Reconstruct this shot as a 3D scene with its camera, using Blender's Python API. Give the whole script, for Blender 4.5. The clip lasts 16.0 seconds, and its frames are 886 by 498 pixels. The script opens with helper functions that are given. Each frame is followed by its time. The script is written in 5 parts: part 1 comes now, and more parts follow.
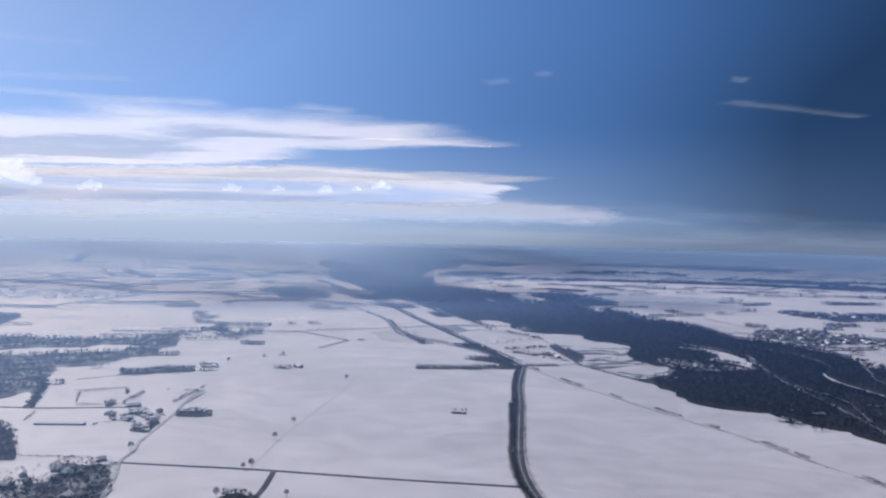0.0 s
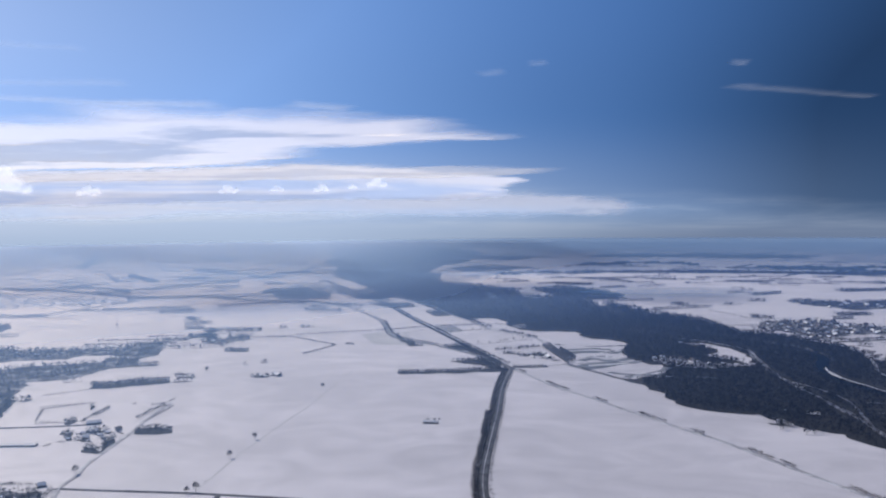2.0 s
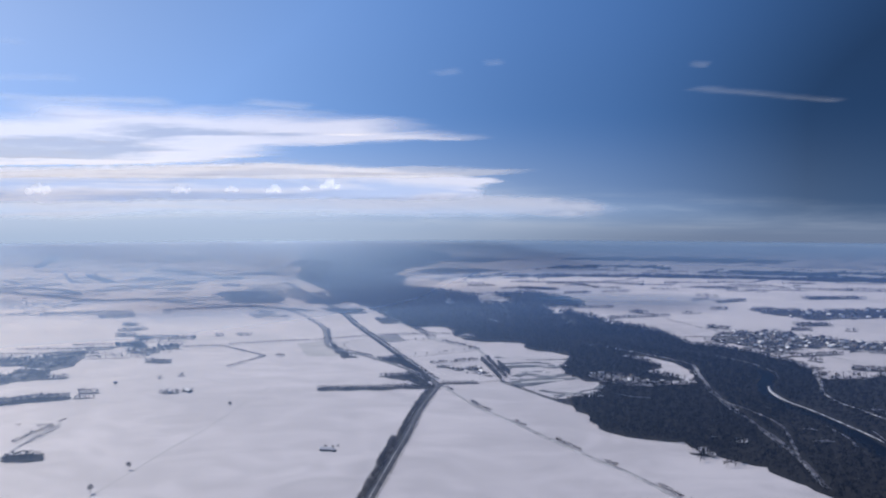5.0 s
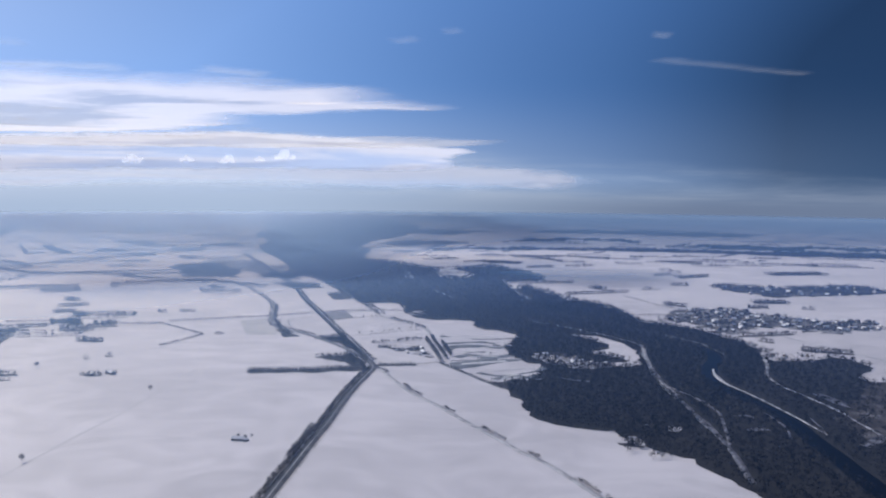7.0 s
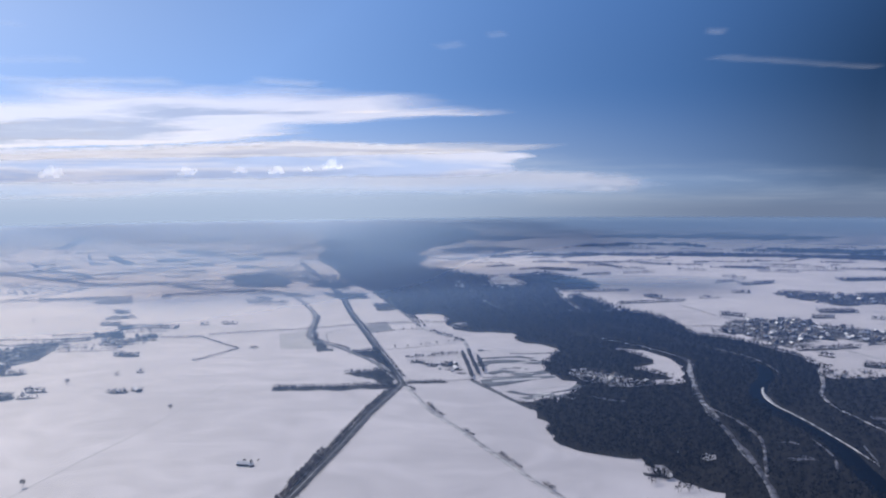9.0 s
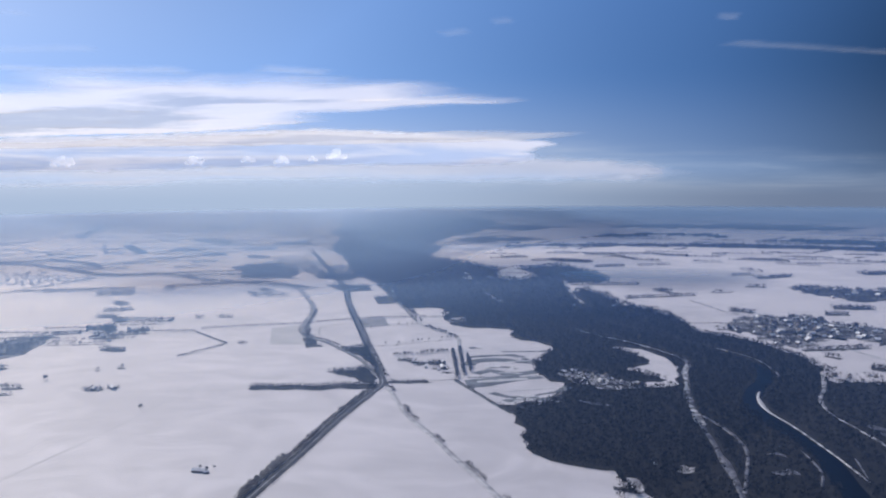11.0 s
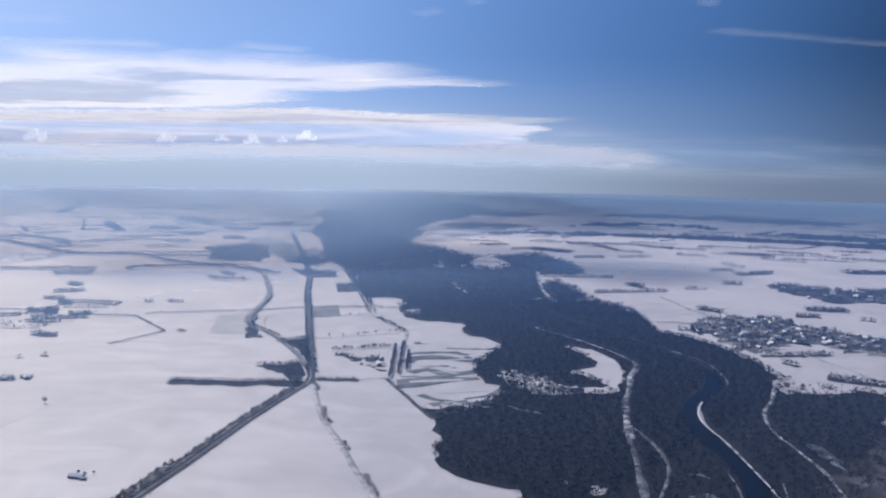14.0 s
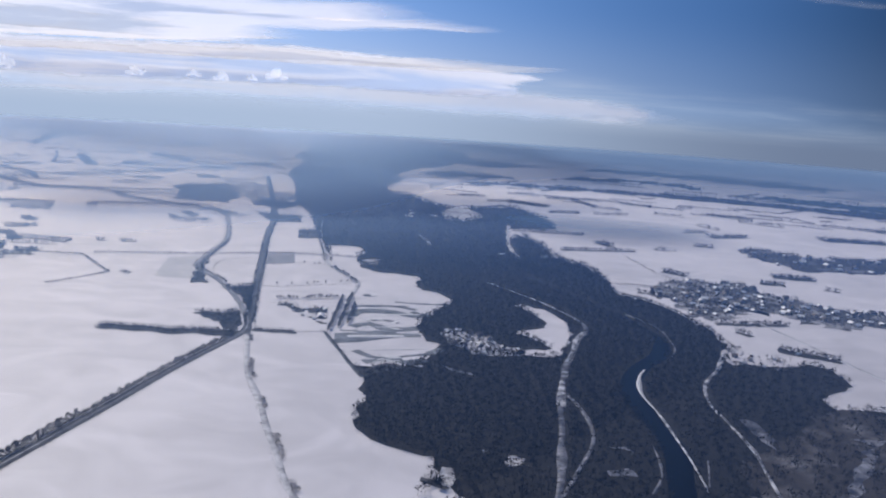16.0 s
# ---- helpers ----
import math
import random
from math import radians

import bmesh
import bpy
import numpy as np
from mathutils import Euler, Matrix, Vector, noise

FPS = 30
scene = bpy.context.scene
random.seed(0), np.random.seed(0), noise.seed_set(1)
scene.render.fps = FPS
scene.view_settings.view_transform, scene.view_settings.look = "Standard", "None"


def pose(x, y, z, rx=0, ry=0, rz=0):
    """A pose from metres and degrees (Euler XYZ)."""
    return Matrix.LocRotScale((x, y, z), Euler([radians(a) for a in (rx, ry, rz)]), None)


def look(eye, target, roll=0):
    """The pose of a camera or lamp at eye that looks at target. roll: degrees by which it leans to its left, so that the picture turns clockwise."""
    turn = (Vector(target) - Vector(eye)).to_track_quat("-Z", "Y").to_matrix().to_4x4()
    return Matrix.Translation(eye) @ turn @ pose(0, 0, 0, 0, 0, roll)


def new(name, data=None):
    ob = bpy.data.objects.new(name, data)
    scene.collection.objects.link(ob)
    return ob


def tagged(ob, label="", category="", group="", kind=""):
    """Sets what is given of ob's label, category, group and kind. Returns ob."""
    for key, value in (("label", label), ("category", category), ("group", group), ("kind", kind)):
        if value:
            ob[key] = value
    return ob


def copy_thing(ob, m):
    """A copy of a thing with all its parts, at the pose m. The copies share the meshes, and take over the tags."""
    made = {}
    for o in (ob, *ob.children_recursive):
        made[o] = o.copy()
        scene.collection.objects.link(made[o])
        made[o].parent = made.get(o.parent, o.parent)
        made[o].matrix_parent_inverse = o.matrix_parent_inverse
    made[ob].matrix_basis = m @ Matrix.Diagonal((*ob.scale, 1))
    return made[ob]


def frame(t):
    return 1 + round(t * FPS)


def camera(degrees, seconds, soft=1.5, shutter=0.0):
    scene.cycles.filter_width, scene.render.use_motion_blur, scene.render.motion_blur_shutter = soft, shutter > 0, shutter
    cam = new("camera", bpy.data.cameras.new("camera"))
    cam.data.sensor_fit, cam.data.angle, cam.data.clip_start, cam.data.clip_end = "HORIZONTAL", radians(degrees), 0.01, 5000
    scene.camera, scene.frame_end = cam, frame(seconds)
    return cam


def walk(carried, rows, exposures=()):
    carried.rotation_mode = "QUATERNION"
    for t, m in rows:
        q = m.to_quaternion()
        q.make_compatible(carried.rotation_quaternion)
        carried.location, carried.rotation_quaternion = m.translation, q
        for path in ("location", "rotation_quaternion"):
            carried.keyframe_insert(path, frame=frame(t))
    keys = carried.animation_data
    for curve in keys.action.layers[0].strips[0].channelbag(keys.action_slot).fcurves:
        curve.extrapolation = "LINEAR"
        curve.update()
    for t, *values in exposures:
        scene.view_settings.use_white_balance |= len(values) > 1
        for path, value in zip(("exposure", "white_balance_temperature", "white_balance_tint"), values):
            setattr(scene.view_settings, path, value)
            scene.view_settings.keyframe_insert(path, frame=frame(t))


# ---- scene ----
cam = camera(56.5, 16.0, soft=2.1)
METRES, EYE, TILT, LEAN, TURN = 600.0, 219.4, -1.563, -1.259, 0.0
# seconds, place along the flight (parts of its length), yaw, pitch, roll
ROWS = [
    (0.0, 0.0011, -0.0011, -0.0000, 0.00, 0.00, 0.00),
    (0.5, 0.0266, 0.0185, 0.0037, 1.55, 0.13, 1.53),
    (1.0, 0.0520, 0.0381, 0.0074, 1.59, -0.53, 1.62),
    (1.5, 0.0775, 0.0576, 0.0112, 1.89, 0.13, 2.47),
    (2.0, 0.1029, 0.0770, 0.0150, 1.43, -0.45, 1.67),
    (2.5, 0.1284, 0.0964, 0.0189, 1.50, -0.91, 1.78),
    (3.0, 0.1539, 0.1156, 0.0227, 1.09, -0.80, 0.60),
    (3.5, 0.1793, 0.1349, 0.0265, 1.30, -1.09, 0.10),
    (4.0, 0.2047, 0.1540, 0.0304, 1.07, -0.52, 0.44),
    (6.5, 0.3309, 0.2491, 0.0494, 0.45, -1.69, 1.62),
    (7.0, 0.3560, 0.2681, 0.0531, -0.66, -2.73, 0.78),
    (7.5, 0.3809, 0.2869, 0.0568, -1.09, -3.11, 0.82),
    (8.0, 0.4058, 0.3058, 0.0604, 0.39, -3.24, 1.59),
    (8.5, 0.4306, 0.3247, 0.0640, 2.06, -2.50, 1.38),
    (9.0, 0.4552, 0.3435, 0.0675, 4.32, -2.34, 1.66),
    (11.5, 0.5765, 0.4378, 0.0840, 6.45, -3.66, 1.60),
    (12.0, 0.6003, 0.4567, 0.0870, 6.20, -4.02, 1.93),
    (12.5, 0.6239, 0.4756, 0.0899, 6.38, -3.87, 0.52),
    (13.0, 0.6474, 0.4946, 0.0928, 6.70, -3.99, 0.38),
    (13.5, 0.6706, 0.5136, 0.0955, 6.75, -4.11, 0.33),
    (14.0, 0.6937, 0.5326, 0.0981, 6.98, -4.47, 0.03),
    (14.5, 0.7166, 0.5516, 0.1006, 7.09, -5.08, -0.60),
    (15.0, 0.7392, 0.5707, 0.1029, 6.68, -5.99, -1.24),
    (15.5, 0.7617, 0.5899, 0.1051, 6.66, -7.25, -1.75),
    (16.0, 0.7839, 0.6091, 0.1072, 6.76, -8.15, -2.51),
]
walk(cam, [(t, pose(0, 0, EYE, TILT, LEAN, TURN) @ pose(METRES * x, METRES * y, METRES * z, 90 + pitch, roll, yaw)) for t, x, y, z, yaw, pitch, roll in ROWS])
scene.view_settings.exposure = 0.05

# ---------------------------------------------------------------- light
SUN_EL, SUN_AZ = 42.0, -44.0            # degrees; azimuth from +y, clockwise
SUN = Vector((math.sin(radians(SUN_AZ)) * math.cos(radians(SUN_EL)),
              math.cos(radians(SUN_AZ)) * math.cos(radians(SUN_EL)), math.sin(radians(SUN_EL))))
sun_data = bpy.data.lights.new("sun", "SUN")
sun_data.energy, sun_data.angle, sun_data.color = 2.7, radians(0.53), (1.0, 0.93, 0.86)
sun_lamp = new("sun", sun_data)
sun_lamp.matrix_world = look(SUN * 3000, (0, 0, 0))


class Expr:
    """A socket of a node tree with arithmetic."""

    def __init__(self, nt, s):
        self.nt, self.s = nt, s

    def op(self, kind, *others, clamp=False):
        n = self.nt.nodes.new("ShaderNodeMath")
        n.operation, n.use_clamp = kind, clamp
        for i, o in enumerate((self, *others)):
            if isinstance(o, Expr):
                self.nt.links.new(o.s, n.inputs[i])
            else:
                n.inputs[i].default_value = o
        return Expr(self.nt, n.outputs[0])

    def __add__(self, o):
        return self.op("ADD", o)

    def __sub__(self, o):
        return self.op("SUBTRACT", o)

    def __mul__(self, o):
        return self.op("MULTIPLY", o)

    def __truediv__(self, o):
        return self.op("DIVIDE", o)

    def step(self, a, b):
        """Smooth step from a to b, 0 to 1."""
        n = self.nt.nodes.new("ShaderNodeMapRange")
        n.interpolation_type = "SMOOTHSTEP"
        lo, hi, r0, r1 = (a, b, 0.0, 1.0) if a <= b else (b, a, 1.0, 0.0)
        self.nt.links.new(self.s, n.inputs[0])
        for i, val in zip((1, 2, 3, 4), (lo, hi, r0, r1)):
            n.inputs[i].default_value = val
        return Expr(self.nt, n.outputs[0])


def combine(nt, x, y, z):
    n = nt.nodes.new("ShaderNodeCombineXYZ")
    for i, o in enumerate((x, y, z)):
        if isinstance(o, Expr):
            nt.links.new(o.s, n.inputs[i])
        else:
            n.inputs[i].default_value = o
    return n.outputs[0]


def noisy(nt, vec, scale, detail=4.0, rough=0.55, distort=0.0):
    n = nt.nodes.new("ShaderNodeTexNoise")
    n.inputs["Scale"].default_value, n.inputs["Detail"].default_value = scale, detail
    n.inputs["Roughness"].default_value, n.inputs["Distortion"].default_value = rough, distort
    if vec is not None:
        nt.links.new(vec, n.inputs["Vector"])
    return Expr(nt, n.outputs["Fac"])


def blend(nt, fac, a, b):
    """Colour a to colour b by fac."""
    n = nt.nodes.new("ShaderNodeMix")
    n.data_type = "RGBA"
    if isinstance(fac, Expr):
        nt.links.new(fac.s, n.inputs["Factor"])
    else:
        n.inputs["Factor"].default_value = fac
    for key, c in (("A", a), ("B", b)):
        sock = [i for i in n.inputs if i.name == key and i.type == "RGBA"][0]
        if isinstance(c, tuple):
            sock.default_value = (*c, 1)
        else:
            nt.links.new(c, sock)
    return [o for o in n.outputs if o.type == "RGBA"][0]


world = bpy.data.worlds.new("winter_sky")
scene.world = world
world.use_nodes = True
wt = world.node_tree
wt.nodes.clear()
sky = wt.nodes.new("ShaderNodeTexSky")
sky.sky_type, sky.sun_disc = "NISHITA", False
sky.sun_elevation, sky.sun_rotation = radians(SUN_EL), radians(SUN_AZ)
sky.altitude, sky.air_density, sky.dust_density, sky.ozone_density = 300, 1.0, 0.2, 4.0
sky_bg = wt.nodes.new("ShaderNodeBackground")
sky_bg.inputs["Strength"].default_value = 0.075
tc = wt.nodes.new("ShaderNodeTexCoord")
sep = wt.nodes.new("ShaderNodeSeparateXYZ")
wt.links.new(tc.outputs["Generated"], sep.inputs[0])
dx, dy, dz = (Expr(wt, sep.outputs[i]) for i in range(3))
az = dx.op("ARCTAN2", dy) * 57.2958
el = dz.op("ARCSINE") * 57.2958
# elevation is stretched: the deep blue of the upper sky comes down close to the horizon
up = wt.nodes.new("ShaderNodeVectorMath")
up.operation = "NORMALIZE"
wt.links.new(combine(wt, dx, dy, dz * 2.6 + 0.30), up.inputs[0])
wt.links.new(up.outputs[0], sky.inputs["Vector"])
# brighter towards the sun; dimmed further right in place of the cabin window's dark side
wt.links.new((((az * -0.022) + 1.36 - az.step(-14.0, 10.0) * 0.20 - az.step(8.0, 30.0) * 0.38 + az.step(-8.0, -30.0) * 0.15 + el.step(6.0, 16.0) * 0.30).op("MAXIMUM", 0.36).op("MINIMUM", 1.8) * 0.080).s, sky_bg.inputs["Strength"])
tint = wt.nodes.new("ShaderNodeMix")
tint.data_type, tint.blend_type = "RGBA", "MULTIPLY"
tint.inputs[0].default_value = 1.0
wt.links.new(sky.outputs[0], tint.inputs[6])
wt.links.new(blend(wt, az.step(-25.0, 25.0), (0.93, 0.985, 1.04), (0.62, 0.93, 1.22)), tint.inputs[7])
wt.links.new(tint.outputs[2], sky_bg.inputs["Color"])
# far cloud streaks and the bright haze near the horizon, brighter towards the sun
to_sun = (az - SUN_AZ).op("ABSOLUTE").step(85.5, 10.5)
streak = noisy(wt, combine(wt, az * 0.045, el * 0.62, 0.0), 1.0, 7.0, 0.6, 0.4)
edge_n = noisy(wt, combine(wt, az * 0.10, el * 0.5, 3.0), 1.0, 5.0, 0.6)
far_top = el + (az * 0.075) + (edge_n - 0.5) * 2.0
far_mask = far_top.step(3.2, 0.4) * (streak.step(0.36, 0.66) * 0.5 + 0.2)
haze_low = el.step(7.5, -1.5) * (to_sun * 0.80 + 0.20)
haze_bg = wt.nodes.new("ShaderNodeBackground")
wt.links.new(blend(wt, to_sun, (0.088, 0.145, 0.25), (0.60, 0.66, 0.81)), haze_bg.inputs["Color"])
cloud_bg = wt.nodes.new("ShaderNodeBackground")
wt.links.new(blend(wt, streak.step(0.40, 0.66), (0.40, 0.52, 0.72), (0.58, 0.65, 0.78)), cloud_bg.inputs["Color"])

# blue air over the land past the rim of the plain
to_left = (az * -1.0).step(-21.0, 15.0)
land_bg = wt.nodes.new("ShaderNodeBackground")
wt.links.new(blend(wt, to_left, (0.150, 0.200, 0.310), (0.40, 0.50, 0.68)), land_bg.inputs["Color"])


def mixed(nt, fac, a, b):
    n = nt.nodes.new("ShaderNodeMixShader")
    if isinstance(fac, Expr):
        nt.links.new(fac.s, n.inputs[0])
    else:
        n.inputs[0].default_value = fac
    nt.links.new(a, n.inputs[1])
    nt.links.new(b, n.inputs[2])
    return n.outputs[0]


s1 = mixed(wt, haze_low, sky_bg.outputs[0], haze_bg.outputs[0])
s2 = mixed(wt, far_mask, s1, cloud_bg.outputs[0])
s3 = mixed(wt, el.step(0.9, -1.5), s2, land_bg.outputs[0])
wout = wt.nodes.new("ShaderNodeOutputWorld")
wt.links.new(s3, wout.inputs[0])


# ---------------------------------------------------------------- materials
def material(name, rough=0.8, metal=0.0):
    m = bpy.data.materials.new(name)
    m.use_nodes = True
    nt = m.node_tree
    b = nt.nodes["Principled BSDF"]
    b.inputs["Roughness"].default_value, b.inputs["Metallic"].default_value = rough, metal
    g = nt.nodes.new("ShaderNodeNewGeometry")
    return m, nt, b, g.outputs["Position"], Expr(nt, g.outputs["Random Per Island"])


def bumped(nt, b, height, strength, distance):
    n = nt.nodes.new("ShaderNodeBump")
    n.inputs["Strength"].default_value, n.inputs["Distance"].default_value = strength, distance
    nt.links.new(height.s, n.inputs["Height"])
    nt.links.new(n.outputs[0], b.inputs["Normal"])


def scaled(nt, pos, sx, sy, sz, turn=0.0):
    n = nt.nodes.new("ShaderNodeMapping")
    n.inputs["Scale"].default_value = (sx, sy, sz)
    n.inputs["Rotation"].default_value = (0, 0, turn)
    nt.links.new(pos, n.inputs["Vector"])
    return n.outputs[0]


def simple(name, a, b_col, scale, rough=0.8, bump=0.0, dist=0.1, metal=0.0, island=0.0, lo=0.35, hi=0.65):
    """Two colours mixed by noise at two scales."""
    m, nt, b, pos, isl = material(name, rough, metal)
    f = noisy(nt, pos, scale, 5.0, 0.6) * 0.65 + noisy(nt, pos, scale * 0.13, 3.0) * 0.35
    if island:
        f = f + (isl - 0.5) * island
    nt.links.new(blend(nt, f.step(lo, hi), a, b_col), b.inputs["Base Color"])
    if bump:
        bumped(nt, b, noisy(nt, pos, scale * 2, 4.0), bump, dist)
    return m


def snow_material():
    m, nt, b, pos, _ = material("field_snow", 0.62)
    b.inputs["Specular IOR Level"].default_value = 0.8
    drift = noisy(nt, scaled(nt, pos, 0.010, 0.013, 1, 0.5), 1.0, 6.0, 0.6, 1.8)
    broad = noisy(nt, pos, 0.0026, 4.0, 0.55)
    fine = noisy(nt, pos, 0.35, 4.0, 0.6)
    f = drift * 0.45 + broad * 0.4 + fine * 0.15
    nt.links.new(blend(nt, f.step(0.33, 0.66), (0.505, 0.487, 0.52), (0.73, 0.70, 0.74)), b.inputs["Base Color"])
    waves = noisy(nt, pos, 0.022, 5.0, 0.6, 1.2)
    bumped(nt, b, drift * 0.6 + broad * 2.0 + waves * 0.7 + fine * 0.15, 0.20, 2.5)
    return m


SNOW = snow_material()
BANK_SNOW = simple("bank_snow", (0.50, 0.50, 0.53), (0.74, 0.74, 0.76), 0.12, 0.7, 0.4, 0.5)
THIN_SNOW = simple("thin_snow", (0.46, 0.455, 0.475), (0.57, 0.56, 0.57), 0.02, 0.75)
STALE_SNOW = simple("trodden_snow", (0.16, 0.16, 0.19), (0.74, 0.74, 0.78), 0.06, 0.75, 0.4, 0.4)
# near-black floor, so the woods stay dark between their trunks
WOOD_FLOOR = simple("forest_floor", (0.007, 0.007, 0.009), (0.018, 0.017, 0.019), 0.05, 0.95, 0.6, 1.0, lo=0.40, hi=0.78)
# copse ground: snow and litter with the trees' shade put into the colour
COPSE_FLOOR = simple("copse_floor_painted_shade", (0.022, 0.023, 0.027), (0.085, 0.085, 0.095), 0.06, 0.95, 0.4, 0.6)
THIN_LITTER = simple("scrub_floor", (0.035, 0.03, 0.03), (0.38, 0.37, 0.39), 0.018, 0.95, 0.6, 1.0, lo=0.47, hi=0.80)
BROKEN_FLOOR = simple("broken_wood_floor", (0.05, 0.05, 0.06), (0.46, 0.46, 0.49), 0.030, 0.95, 0.5, 0.8, lo=0.44, hi=0.66)
ASPHALT = simple("blue_grey_asphalt", (0.065, 0.070, 0.085), (0.15, 0.155, 0.175), 0.08, 0.9, 0.2, 0.05)
ASPHALT.node_tree.nodes["Principled BSDF"].inputs["Specular IOR Level"].default_value = 0.15
TRACK = simple("snowy_track", (0.26, 0.26, 0.29), (0.62, 0.62, 0.66), 0.11, 0.7, 0.3, 0.2)
BARK = simple("dark_bark", (0.030, 0.024, 0.020), (0.085, 0.070, 0.058), 1.5, 0.95)


def twig_material():
    m, nt, b, pos, isl = material("bare_twigs", 0.95)
    stands = noisy(nt, pos, 0.006, 4.0, 0.6)
    f = stands.step(0.35, 0.65) * 0.5 + isl * 0.35 + noisy(nt, pos, 0.25, 3.0) * 0.15
    nt.links.new(blend(nt, f, (0.008, 0.009, 0.013), (0.019, 0.019, 0.023)), b.inputs["Base Color"])
    return m


TWIGS = twig_material()
SCRUB = simple("bare_scrub", (0.045, 0.042, 0.044), (0.17, 0.155, 0.145), 0.25, 0.95, island=0.5)
PINE = simple("dark_needles", (0.016, 0.026, 0.022), (0.045, 0.062, 0.050), 0.4, 0.9, island=0.5)
ROOF_SNOW = simple("roof_snow", (0.70, 0.70, 0.73), (0.88, 0.88, 0.9), 0.4, 0.7, 0.2, 0.1)
ROOF_TILE = simple("bare_roof_tiles", (0.075, 0.062, 0.060), (0.16, 0.135, 0.13), 0.6, 0.8, 0.3, 0.05)
PLASTER = simple("grey_plaster", (0.30, 0.29, 0.28), (0.52, 0.50, 0.48), 0.5, 0.85, 0.2, 0.03)
DARK_WALL = simple("weathered_boards", (0.07, 0.06, 0.055), (0.16, 0.14, 0.125), 0.7, 0.9, 0.3, 0.03)
BRICK = simple("dull_brick", (0.20, 0.15, 0.14), (0.30, 0.23, 0.21), 0.7, 0.9, 0.3, 0.03)
PANE = simple("window_pane", (0.03, 0.035, 0.045), (0.05, 0.06, 0.07), 0.5, 0.1)
WATER = simple("river_water", (0.001, 0.0015, 0.003), (0.002, 0.003, 0.006), 0.02, 0.40, 0.15, 0.15)
WATER.node_tree.nodes["Principled BSDF"].inputs["Specular IOR Level"].default_value = 0.04
REEDS = simple("reedy_wet_snow", (0.06, 0.075, 0.095), (0.21, 0.23, 0.265), 0.05, 0.8, 0.3, 0.3)
GREY_FIELD = simple("bare_winter_field", (0.14, 0.15, 0.18), (0.27, 0.275, 0.30), 0.04, 0.85, 0.3, 0.3)
ICE = simple("grey_ice", (0.06, 0.06, 0.07), (0.72, 0.72, 0.76), 0.07, 0.5, 0.2, 0.1, lo=0.42, hi=0.60)
DULL_ICE = simple("dull_grey_ice", (0.05, 0.05, 0.06), (0.34, 0.34, 0.38), 0.08, 0.5, 0.2, 0.1, lo=0.40, hi=0.65)
# grey twigs lightened: the sunlight on roadside crowns is put into the colour
SUNLIT_TWIGS = simple("twigs_painted_sunlit", (0.085, 0.082, 0.085), (0.24, 0.23, 0.225), 0.4, 0.95, island=0.6)
# poplar twigs made paler than bark, with haze painted into the colour
HAZED_TWIGS = simple("poplar_twigs_with_haze", (0.13, 0.135, 0.15), (0.28, 0.285, 0.30), 0.3, 0.95, island=0.5)


